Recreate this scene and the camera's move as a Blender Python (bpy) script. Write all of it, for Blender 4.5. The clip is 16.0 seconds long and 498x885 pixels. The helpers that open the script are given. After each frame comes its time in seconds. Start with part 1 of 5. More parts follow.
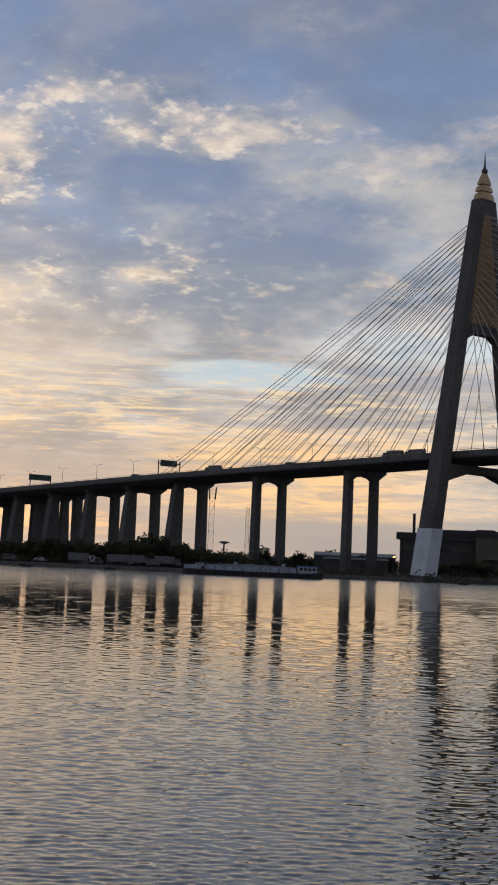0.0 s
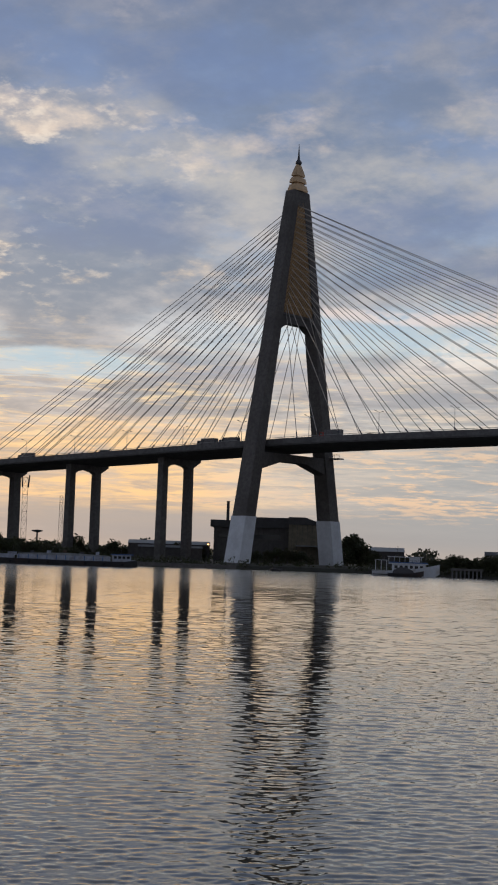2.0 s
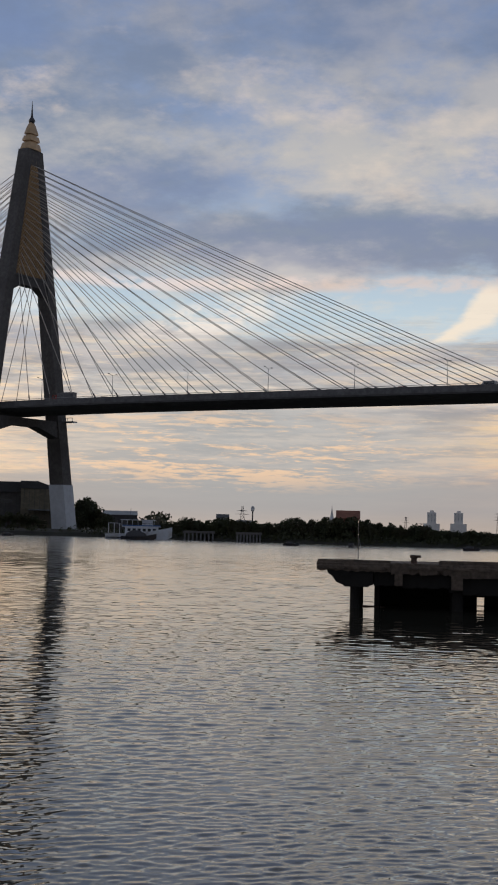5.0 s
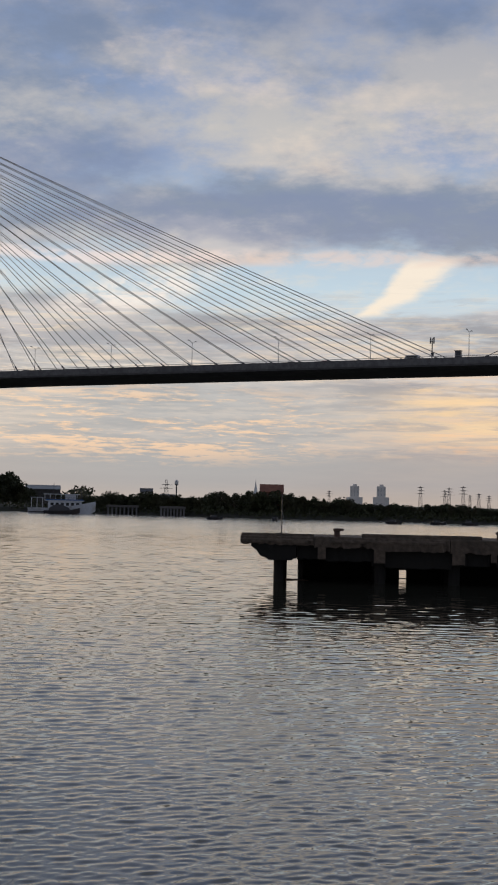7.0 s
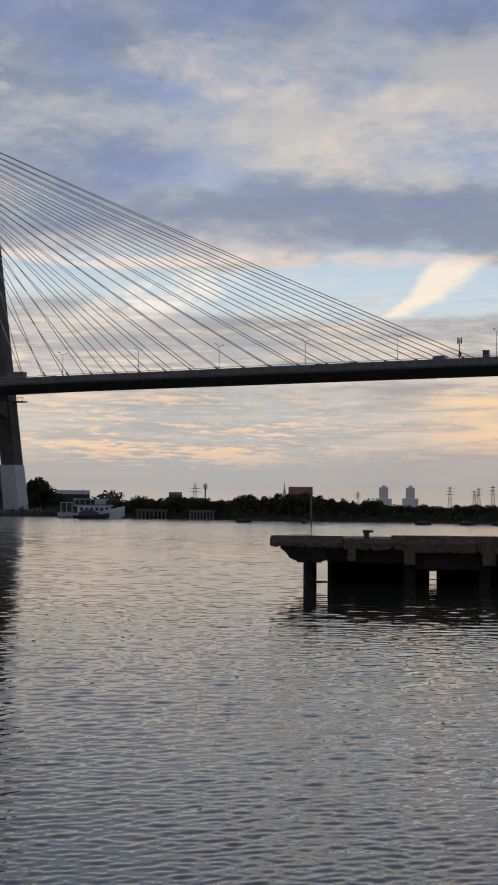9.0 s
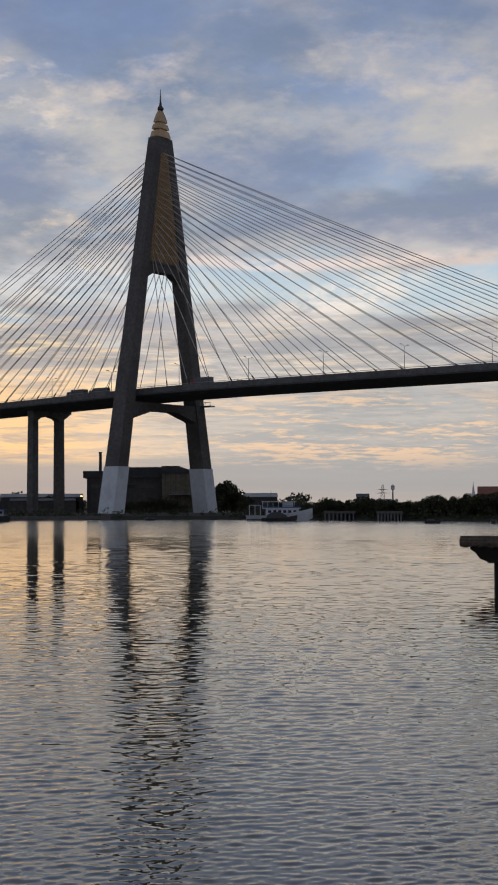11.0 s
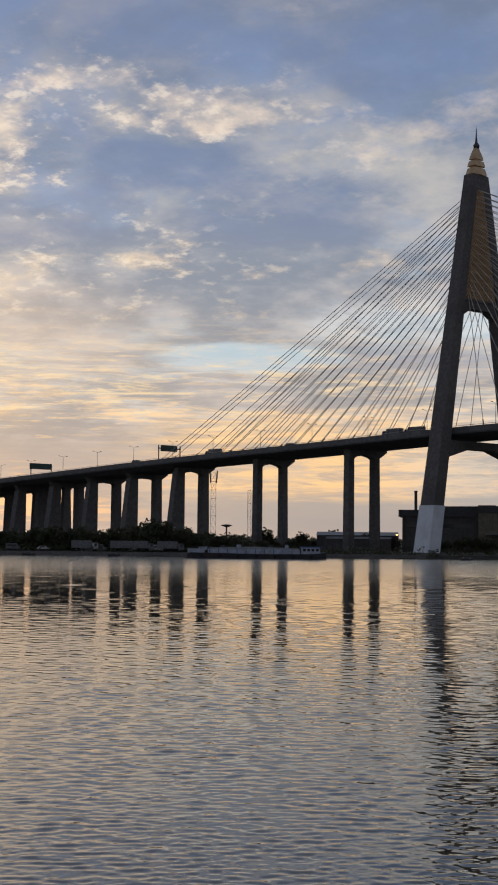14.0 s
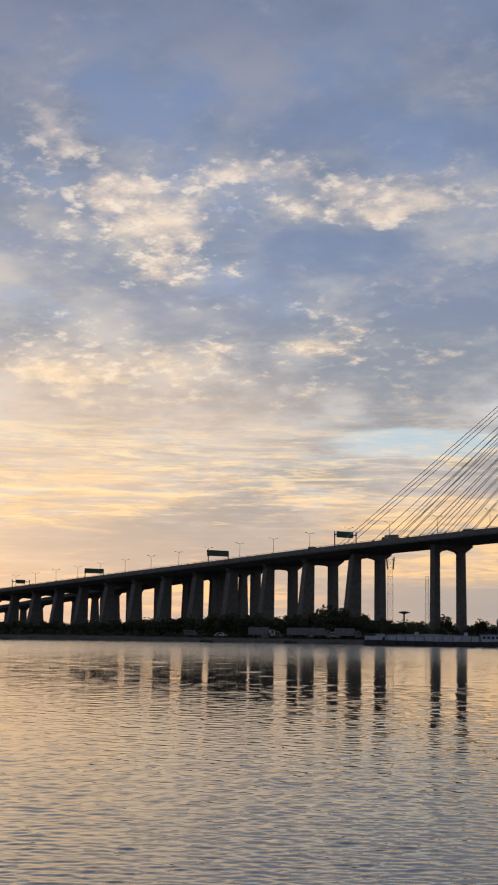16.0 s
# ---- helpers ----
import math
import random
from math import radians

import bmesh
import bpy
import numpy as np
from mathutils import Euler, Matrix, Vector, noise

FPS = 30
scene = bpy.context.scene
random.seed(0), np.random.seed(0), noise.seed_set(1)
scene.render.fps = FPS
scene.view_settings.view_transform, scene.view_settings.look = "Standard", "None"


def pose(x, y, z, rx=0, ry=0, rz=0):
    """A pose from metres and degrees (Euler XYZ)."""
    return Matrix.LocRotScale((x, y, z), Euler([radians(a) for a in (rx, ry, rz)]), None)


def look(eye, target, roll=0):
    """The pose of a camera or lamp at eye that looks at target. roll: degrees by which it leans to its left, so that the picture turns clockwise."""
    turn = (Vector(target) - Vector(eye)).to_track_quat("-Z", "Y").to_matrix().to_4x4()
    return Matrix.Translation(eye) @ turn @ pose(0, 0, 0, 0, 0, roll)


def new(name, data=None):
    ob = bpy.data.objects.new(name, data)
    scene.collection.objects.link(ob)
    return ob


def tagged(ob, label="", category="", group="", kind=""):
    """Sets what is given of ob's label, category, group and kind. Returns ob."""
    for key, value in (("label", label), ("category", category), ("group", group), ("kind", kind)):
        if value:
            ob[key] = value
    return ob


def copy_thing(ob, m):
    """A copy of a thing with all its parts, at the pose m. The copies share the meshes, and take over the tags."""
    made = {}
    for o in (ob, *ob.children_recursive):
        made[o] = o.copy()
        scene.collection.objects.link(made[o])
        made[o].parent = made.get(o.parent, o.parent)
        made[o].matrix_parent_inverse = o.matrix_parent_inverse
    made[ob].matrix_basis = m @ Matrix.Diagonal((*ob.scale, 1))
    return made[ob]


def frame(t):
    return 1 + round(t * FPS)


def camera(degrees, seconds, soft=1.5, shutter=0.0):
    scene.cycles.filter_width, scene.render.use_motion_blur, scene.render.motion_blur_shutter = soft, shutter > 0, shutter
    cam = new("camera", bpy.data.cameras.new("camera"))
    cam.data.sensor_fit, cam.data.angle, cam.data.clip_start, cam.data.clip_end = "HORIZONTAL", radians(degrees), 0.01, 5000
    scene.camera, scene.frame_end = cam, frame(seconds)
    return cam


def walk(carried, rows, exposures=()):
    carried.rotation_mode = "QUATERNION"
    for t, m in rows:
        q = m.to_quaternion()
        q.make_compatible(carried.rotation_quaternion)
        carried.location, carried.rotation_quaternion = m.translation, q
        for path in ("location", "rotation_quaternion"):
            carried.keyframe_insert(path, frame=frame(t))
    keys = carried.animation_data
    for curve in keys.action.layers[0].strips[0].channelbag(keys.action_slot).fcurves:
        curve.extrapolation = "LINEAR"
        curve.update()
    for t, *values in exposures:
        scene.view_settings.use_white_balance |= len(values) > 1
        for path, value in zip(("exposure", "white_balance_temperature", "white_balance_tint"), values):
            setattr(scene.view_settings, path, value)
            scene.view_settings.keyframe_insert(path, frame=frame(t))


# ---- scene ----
from math import sin, cos, tan, pi, atan2, hypot

# ---------------------------------------------------------------- camera: a slow pan by hand from one standpoint
EYE = (0.0, 0.0, 4.8)
cam = camera(20.01, 16.0, soft=2.0)
TURNS = [  # seconds, yaw, pitch, roll
    (0.0, 9.21, 4.80, 2.38),
    (0.5, 6.67, 4.72, 2.21),
    (1.0, 4.44, 4.58, 2.00),
    (1.5, 3.34, 4.70, 2.07),
    (2.0, 1.66, 4.59, 1.95),
    (2.5, -1.87, 4.47, 1.76),
    (3.0, -4.28, 4.30, 1.50),
    (3.5, -5.39, 4.06, 1.56),
    (4.0, -6.60, 3.85, 1.55),
    (4.5, -7.92, 3.64, 1.57),
    (4.7, -8.45, 3.55, 1.50),
    (7.0, -12.31, 2.43, 1.25),
    (7.5, -12.60, 2.19, 1.20),
    (8.0, -12.70, 2.17, 1.14),
    (8.2, -12.70, 2.24, 1.12),
    (10.3, -6.63, 2.79, -0.43),
    (10.5, -6.12, 2.76, -0.39),
    (11.0, -3.60, 2.57, -0.14),
    (11.5, -0.40, 2.62, -0.02),
    (12.0, 0.17, 2.47, -0.02),
    (12.5, 1.64, 2.73, 0.06),
    (13.0, 4.27, 3.16, 0.28),
    (13.5, 6.57, 3.36, 0.43),
    (14.0, 9.18, 4.09, 0.62),
    (14.5, 11.00, 5.13, 0.63),
    (15.0, 12.69, 6.38, 0.53),
    (15.5, 14.24, 7.40, 0.55),
    (16.0, 16.37, 7.50, 0.78),
]


def aim(yaw, pitch):
    a, b = radians(yaw), radians(pitch)
    return (EYE[0] - sin(a) * cos(b), EYE[1] + cos(a) * cos(b), EYE[2] + sin(b))


walk(cam, [(t, look(EYE, aim(yaw, pitch), roll)) for t, yaw, pitch, roll in TURNS],
     exposures=[(0.0, 0.02), (4.7, 0.03), (7.0, 0.12), (8.2, 0.14), (10.3, 0.10), (12.0, 0.04), (14.0, 0.0), (16.0, 0.03)])


# ---------------------------------------------------------------- node helpers
class Nodes:
    """Short calls to wire up a node tree."""

    def __init__(self, tree):
        self.tree = tree
        tree.nodes.clear()

    def add(self, kind, **settings):
        node = self.tree.nodes.new(kind)
        for key, value in settings.items():
            setattr(node, key, value)
        return node

    def put(self, value, socket):
        if isinstance(value, bpy.types.NodeSocket):
            self.tree.links.new(value, socket)
        else:
            socket.default_value = value

    def math(self, operation, a, b=0.0, c=0.0, clamp=False):
        node = self.add("ShaderNodeMath", operation=operation, use_clamp=clamp)
        for value, socket in zip((a, b, c), node.inputs):
            self.put(value, socket)
        return node.outputs[0]

    def smooth(self, value, low, high, out_low=0.0, out_high=1.0):
        node = self.add("ShaderNodeMapRange", interpolation_type="SMOOTHSTEP")
        for v, socket in zip((value, low, high, out_low, out_high), node.inputs):
            self.put(v, socket)
        return node.outputs[0]

    def mix(self, fac, a, b, blend="MIX"):
        node = self.add("ShaderNodeMix", data_type="RGBA", blend_type=blend)
        self.put(fac, node.inputs[0])
        self.put(a, node.inputs[6])
        self.put(b, node.inputs[7])
        return node.outputs[2]

    def ramp(self, value, stops):
        node = self.add("ShaderNodeValToRGB")
        while len(node.color_ramp.elements) < len(stops):
            node.color_ramp.elements.new(0.5)
        for element, (place, color) in zip(node.color_ramp.elements, stops):
            element.position, element.color = place, color
        self.put(value, node.inputs[0])
        return node.outputs[0]

    def noise(self, vector, scale, detail=4.0, rough=0.55, distortion=0.0):
        node = self.add("ShaderNodeTexNoise")
        if vector is not None:
            self.put(vector, node.inputs["Vector"])
        node.inputs["Scale"].default_value = scale
        node.inputs["Detail"].default_value = detail
        node.inputs["Roughness"].default_value = rough
        node.inputs["Distortion"].default_value = distortion
        return node.outputs[0]

    def combine(self, x, y, z):
        node = self.add("ShaderNodeCombineXYZ")
        for v, socket in zip((x, y, z), node.inputs):
            self.put(v, socket)
        return node.outputs[0]


def lin(r, g, b):
    """Linear RGBA from 0..255 display values."""
    return tuple((v / 255) ** 2.2 for v in (r, g, b)) + (1.0,)


# ---------------------------------------------------------------- sky and sun
SUN_AZ, SUN_EL = radians(-33), radians(5)


def make_sky():
    world = bpy.data.worlds.new("evening_sky")
    scene.world = world
    world.use_nodes = True
    n = Nodes(world.node_tree)
    way = n.add("ShaderNodeTexCoord").outputs["Generated"]
    split = n.add("ShaderNodeSeparateXYZ")
    n.put(way, split.inputs[0])
    x, y, z = split.outputs
    deg = 180 / pi
    az = n.math("MULTIPLY", n.math("ARCTAN2", x, y), deg)
    el = n.math("MULTIPLY", n.math("ARCSINE", z), deg)
    up = n.math("MAXIMUM", z, 0.0)
    flat = n.math("DIVIDE", 1.0, n.math("ADD", up, 0.25))
    layer = n.combine(n.math("MULTIPLY", x, flat), n.math("MULTIPLY", y, flat), 0.0)   # a cloud deck seen in perspective
    angle = n.combine(az, n.math("MULTIPLY", el, 2.4), 0.0)                            # cloud sheets near the horizon

    def spot(a, e, wide, high, soft=1.0):
        p = n.math("POWER", n.math("DIVIDE", n.math("SUBTRACT", az, a), wide), 2.0)
        q = n.math("POWER", n.math("DIVIDE", n.math("SUBTRACT", el, e), high), 2.0)
        return n.smooth(n.math("ADD", p, q), 1.0 + soft, 0.0)

    height = n.math("DIVIDE", el, 40.0, clamp=True)

    def at(e):
        return e / 40.0

    clear = n.ramp(height, [(at(0), lin(186, 174, 166)), (at(2.2), lin(206, 184, 166)), (at(5), lin(208, 198, 192)),
                            (at(8.5), lin(184, 202, 214)), (at(14), lin(138, 154, 184)), (at(22), lin(112, 132, 170)), (at(30), lin(118, 126, 144)), (at(40), lin(112, 118, 132))])
    cloud = n.ramp(height, [(at(0), lin(150, 146, 146)), (at(2.5), lin(160, 151, 152)), (at(6), lin(154, 151, 154)),
                            (at(10), lin(136, 143, 157)), (at(15), lin(121, 135, 159)), (at(24), lin(106, 119, 148)), (at(30), lin(108, 116, 132)), (at(40), lin(108, 114, 128))])
    glow = n.ramp(height, [(at(0), lin(214, 182, 158)), (at(3), lin(248, 200, 152)), (at(7), lin(248, 214, 168)),
                           (at(15), lin(247, 222, 196)), (at(25), lin(212, 202, 200)), (at(40), lin(165, 166, 172))])
    # the cloud cover: mottled cells overhead, long thin bars lower down
    def field_of(scale, detail, rough, turn, off):
        m = n.add("ShaderNodeMapping")
        n.put(layer, m.inputs[0])
        m.inputs["Rotation"].default_value = (0, 0, radians(turn))
        m.inputs["Location"].default_value = (off, off * 0.7, off * 0.3)
        return n.noise(m.outputs[0], scale, detail, rough)
    patches = field_of(3.6, 3.0, 0.5, 20, 0.0)
    cells = field_of(13.0, 5.0, 0.58, 20, 3.0)
    shade = field_of(6.0, 9.0, 0.62, 20, 7.0)
    bars_map = n.combine(n.math("MULTIPLY", az, 0.33), n.math("MULTIPLY", el, 3.0), 3.0)
    bars = n.noise(bars_map, 1.0, 9.0, 0.66, 0.3)
    broad_bars = n.noise(n.combine(n.math("MULTIPLY", az, 0.075), n.math("MULTIPLY", el, 0.85), 8.0), 1.0, 4.0, 0.5, 0.2)
    low = n.smooth(el, 10.0, 5.5)
    high = n.math("SUBTRACT", 1.0, low)
    field_up = n.math("ADD", n.math("MULTIPLY", patches, 0.35), n.math("MULTIPLY", shade, 0.65))
    field_low = n.math("ADD", n.math("MULTIPLY", bars, 0.5), n.math("MULTIPLY", broad_bars, 0.5))
    field = n.math("ADD", n.math("MULTIPLY", field_up, high), n.math("MULTIPLY", field_low, low))
    # broad openings and banks that the cloud cover has
    gap = spot(16.5, 8.6, 8.0, 1.0)
    strip = spot(9.0, 8.9, 11.0, 0.9, 1.5)
    window = spot(-9.4, 7.5, 3.4, 0.55)
    bank = spot(17.0, 11.8, 14.0, 1.3)
    shift = n.math("ADD", n.math("MULTIPLY", gap, -0.26), n.math("MULTIPLY", bank, 0.09))
    shift = n.math("ADD", shift, n.math("MULTIPLY", window, -0.28))
    shift = n.math("ADD", shift, n.math("MULTIPLY", strip, -0.07))
    shift = n.math("ADD", shift, n.math("MULTIPLY", spot(-17.0, 10.2, 12.0, 2.4), 0.10))
    shift = n.math("ADD", shift, n.math("MULTIPLY", spot(-7.5, 10.2, 4.5, 0.9), 0.14))
    shift = n.math("ADD", shift, n.math("MULTIPLY", spot(4.0, 8.8, 5.0, 0.6), -0.12))
    cover = n.smooth(n.math("ADD", field, shift), 0.34, 0.56)
    paler = n.ramp(height, [(at(0), lin(166, 158, 154)), (at(4), lin(196, 182, 174)), (at(9), lin(198, 192, 192)), (at(15), lin(192, 187, 182)),
                            (at(24), lin(126, 134, 158)), (at(40), lin(120, 124, 134))])
    body = n.math("ADD", field_of(5.0, 8.0, 0.58, 35, 13.0), n.math("MULTIPLY", spot(19.0, 15.6, 14.0, 2.6), 0.20))
    body = n.math("ADD", body, n.math("MULTIPLY", bank, -0.05))
    cloud = n.mix(n.math("MULTIPLY", n.smooth(body, 0.38, 0.66), 0.85), cloud, paler)
    color = n.mix(cover, clear, cloud)
    color = n.mix(n.math("MULTIPLY", spot(-25.0, 8.3, 11.0, 2.6), n.math("MULTIPLY_ADD", bars, 0.7, 0.05)), color, lin(226, 198, 172))
    # thin places and edges lit by the low sun, stronger towards it
    toward = n.smooth(az, 30.0, -22.0, 0.40, 1.0)
    # the larger lit and shaded clouds: bearing, height, half width, half height, strength
    drift_a = n.noise(angle, 0.16, 4.0, 0.55)
    drift_b = n.noise(n.combine(az, n.math("MULTIPLY", el, 2.4), 40.0), 0.22, 4.0, 0.55)
    loose_az = n.math("ADD", az, n.math("MULTIPLY_ADD", drift_a, 4.0, -2.0))
    loose_el = n.math("ADD", el, n.math("MULTIPLY_ADD", drift_b, 2.2, -1.1))

    def bank_at(a, e, wide, tall, strength):
        p = n.math("POWER", n.math("DIVIDE", n.math("SUBTRACT", loose_az, a), wide), 2.0)
        q = n.math("POWER", n.math("DIVIDE", n.math("SUBTRACT", loose_el, e), tall), 2.0)
        return n.smooth(n.math("ADD", p, q), 3.2, 0.0, 0.0, strength * 0.68)
    lumps = 0.0
    for lump in ((-19.6, 17.3, 3.2, 0.8, 0.17), (-16.0, 18.2, 2.0, 0.6, 0.14), (-12.1, 17.1, 2.4, 0.8, 0.18), (-8.4, 17.1, 2.2, 0.5, 0.12),
                 (-18.9, 15.0, 2.4, 0.9, 0.20), (-22.0, 16.2, 2.0, 0.6, 0.14), (-24.7, 19.7, 1.4, 0.8, 0.14), (-20.5, 20.7, 1.6, 0.7, 0.15), (-18.3, 19.4, 1.0, 0.5, 0.10), (-23.0, 17.6, 1.6, 0.5, 0.10), (-11.5, 13.9, 2.0, 0.35, 0.10), (-15.0, 11.4, 4.0, 0.4, 0.12),
                 (-16.6, 17.1, 1.3, 0.5, -0.16), (-13.4, 15.2, 3.6, 1.1, -0.16), (-24.4, 14.8, 2.0, 0.9, -0.12), (-18.6, 12.9, 4.0, 0.8, -0.12),
                 (-14.0, 20.2, 6.0, 1.2, -0.12), (-8.0, 13.4, 3.4, 1.2, -0.16), (-24.0, 10.5, 4.5, 0.5, 0.16), (-8.3, 21.2, 2.6, 0.7, 0.08),
                 (-3.0, 19.4, 3.6, 1.2, -0.14), (-3.0, 16.3, 3.2, 0.7, 0.11), (1.6, 17.9, 2.6, 0.5, 0.10), (9.0, 17.5, 3.4, 0.7, 0.16), (3.5, 13.2, 3.6, 0.9, -0.14),
                 (12.6, 16.4, 2.4, 0.5, 0.18), (18.6, 14.7, 5.0, 1.5, 0.13), (14.5, 11.4, 9.0, 0.8, -0.18), (4.6, 14.2, 3.8, 0.8, -0.10), (15.0, 19.6, 6.0, 0.9, -0.08)):
        lumps = n.math("ADD", bank_at(*lump), lumps)
    region = n.math("ADD", lumps, n.math("MULTIPLY", strip, 0.10))
    grain = field_of(34.0, 4.0, 0.6, 20, 21.0)
    mottle = n.math("ADD", n.math("MULTIPLY", cells, 0.62), n.math("MULTIPLY", grain, 0.30))
    raised = n.math("ADD", n.math("ADD", mottle, n.math("MULTIPLY_ADD", patches, 0.42, -0.17)), region)
    lit_up = n.math("MULTIPLY", n.math("MULTIPLY", n.smooth(raised, 0.52, 0.82), high), n.math("MULTIPLY", n.smooth(el, 24.0, 17.0, 0.35, 1.0), n.smooth(az, 2.0, -12.0, 0.70, 1.0)))
    rise = n.math("ADD", n.math("MULTIPLY", n.noise(bars_map, 1.3, 9.0, 0.66, 0.3), 0.6), n.math("MULTIPLY", broad_bars, -0.4))
    threads = n.noise(n.combine(n.math("MULTIPLY", az, 1.1), n.math("MULTIPLY", el, 8.0), 5.0), 1.0, 6.0, 0.62, 0.4)
    rise = n.math("ADD", rise, n.math("MULTIPLY_ADD", threads, 0.30, -0.15))
    lit_low = n.math("MULTIPLY", n.math("MULTIPLY", n.smooth(rise, 0.075, 0.22), low), n.smooth(el, 0.8, 2.2))
    grey_band = n.math("MULTIPLY_ADD", spot(-20.0, 2.7, 13.0, 0.9), -0.85, 1.0)
    lit_low = n.math("MULTIPLY", lit_low, grey_band)
    shine = n.math("MULTIPLY", n.math("ADD", lit_up, lit_low), toward, clamp=True)
    color = n.mix(n.math("MULTIPLY", shine, 0.85, clamp=True), color, glow)
    # fine lit flecks in the broken cloud towards the sunset
    flecks = n.math("MULTIPLY", n.smooth(grain, 0.50, 0.68), n.smooth(raised, 0.42, 0.66))
    color = n.mix(n.math("MULTIPLY", n.math("MULTIPLY", spot(-19.0, 14.5, 13.0, 5.0), flecks), 0.65), color, lin(240, 226, 210))
    dim = n.math("MULTIPLY", n.math("MULTIPLY", n.smooth(lumps, -0.01, -0.11), high), n.smooth(mottle, 0.60, 0.40, 0.35, 1.0))
    color = n.mix(n.math("MULTIPLY", dim, 0.6), color, n.mix(n.smooth(el, 10.0, 16.0), lin(126, 134, 160), lin(108, 126, 164)))
    ripples = n.noise(n.combine(n.math("MULTIPLY", az, 0.6), n.math("MULTIPLY", el, 1.6), 2.0), 1.0, 8.0, 0.62, 0.4)
    # a white cloud tongue in the blue opening
    rise_up = n.math("SQRT", n.math("MAXIMUM", n.math("SUBTRACT", el, 7.46), 0.0))
    wisp = n.math("MULTIPLY_ADD", ripples, 1.6, -0.8)
    past_left = n.math("SUBTRACT", n.math("ADD", az, n.math("MULTIPLY", wisp, 0.5)), n.math("MULTIPLY_ADD", rise_up, 1.75, 15.7))
    past_right = n.math("SUBTRACT", n.math("MULTIPLY_ADD", rise_up, 3.0, 16.2), n.math("ADD", az, wisp))
    tongue = n.math("MULTIPLY", n.smooth(past_left, -0.15, 0.4), n.smooth(past_right, -0.3, 0.7))
    tongue = n.math("MULTIPLY", tongue, n.math("MULTIPLY", n.smooth(el, 7.4, 7.75), n.smooth(el, 10.2, 9.6)))
    color = n.mix(n.math("MULTIPLY", tongue, 0.92), color, lin(240, 224, 204))
    # the lit underside of the bank over the blue opening
    fringe = n.math("MULTIPLY", spot(15.5, 9.9, 9.0, 0.32), n.smooth(ripples, 0.36, 0.6))
    color = n.mix(n.math("MULTIPLY", fringe, 0.55), color, lin(226, 200, 186))
    arc = n.math("SUBTRACT", el, n.math("MULTIPLY", n.math("POWER", n.math("SUBTRACT", az, 6.0), 2.0), 0.012))
    p = n.math("POWER", n.math("DIVIDE", n.math("SUBTRACT", az, 5.0), 6.5), 2.0)
    q = n.math("POWER", n.math("DIVIDE", n.math("SUBTRACT", arc, 9.7), 0.26), 2.0)
    ridge = n.math("MULTIPLY", n.smooth(n.math("ADD", p, q), 1.8, 0.1), n.smooth(ripples, 0.34, 0.54))
    color = n.mix(n.math("MULTIPLY", ridge, 0.65), color, lin(240, 220, 212))
    veil_left = n.math("MULTIPLY", spot(-2.6, 9.0, 4.2, 0.9), n.smooth(ripples, 0.36, 0.58, 0.25, 0.9))
    color = n.mix(n.math("MULTIPLY", veil_left, 0.6), color, lin(226, 228, 230))
    # a mauve shelf of cloud behind the inland stays
    shelf = n.math("MULTIPLY", spot(-2.2, 7.4, 3.2, 0.35, 1.5), n.smooth(ripples, 0.3, 0.5))
    color = n.mix(n.math("MULTIPLY", shelf, 0.6), color, lin(140, 142, 160))
    shelf = n.math("MULTIPLY", spot(9.0, 6.4, 6.0, 0.45, 1.5), n.smooth(ripples, 0.3, 0.5))
    color = n.mix(n.math("MULTIPLY", shelf, 0.6), color, lin(150, 152, 166))
    # bright thin cloud behind the stays
    drift = n.math("ADD", el, n.math("MULTIPLY", n.math("SUBTRACT", az, 7.6), -0.22))
    p = n.math("POWER", n.math("DIVIDE", n.math("SUBTRACT", az, 7.6), 3.2), 2.0)
    q = n.math("POWER", n.math("DIVIDE", n.math("SUBTRACT", drift, 8.4), 0.75), 2.0)
    veil = n.math("MULTIPLY", n.smooth(n.math("ADD", p, q), 1.6, 0.1), n.smooth(ripples, 0.34, 0.56))
    color = n.mix(n.math("MULTIPLY", veil, 0.75), color, lin(246, 232, 220))
    color = n.mix(n.math("MULTIPLY", spot(-25.0, 5.2, 6.0, 1.2), n.math("MULTIPLY", n.smooth(bars, 0.42, 0.6), 0.5)), color, lin(255, 206, 140))
    peach = n.math("MULTIPLY", spot(-5.0, 3.3, 8.5, 1.9), n.math("MULTIPLY_ADD", n.smooth(bars, 0.36, 0.58), 0.80, 0.12))
    color = n.mix(peach, color, lin(255, 208, 150))
    color = n.mix(n.math("MULTIPLY", spot(22.0, 3.6, 5.5, 1.0), n.math("MULTIPLY_ADD", n.smooth(bars, 0.38, 0.58), 0.45, 0.15)), color, lin(250, 212, 160))
    streaks = n.noise(n.combine(n.math("MULTIPLY", az, 0.26), n.math("MULTIPLY", el, 2.7), 15.0), 1.0, 8.0, 0.62, 0.6)
    slate = n.math("MULTIPLY", n.smooth(streaks, 0.50, 0.62), n.math("MULTIPLY", n.smooth(el, 9.5, 6.5), n.smooth(el, 1.2, 2.2)))
    color = n.mix(n.math("MULTIPLY", slate, 0.50), color, n.mix(n.smooth(az, -14.0, -24.0), lin(152, 148, 154), lin(176, 160, 150)))
    fire = n.math("MULTIPLY", n.smooth(streaks, 0.46, 0.36), n.math("MULTIPLY", n.smooth(el, 8.8, 6.5), n.smooth(el, 1.5, 2.2)))
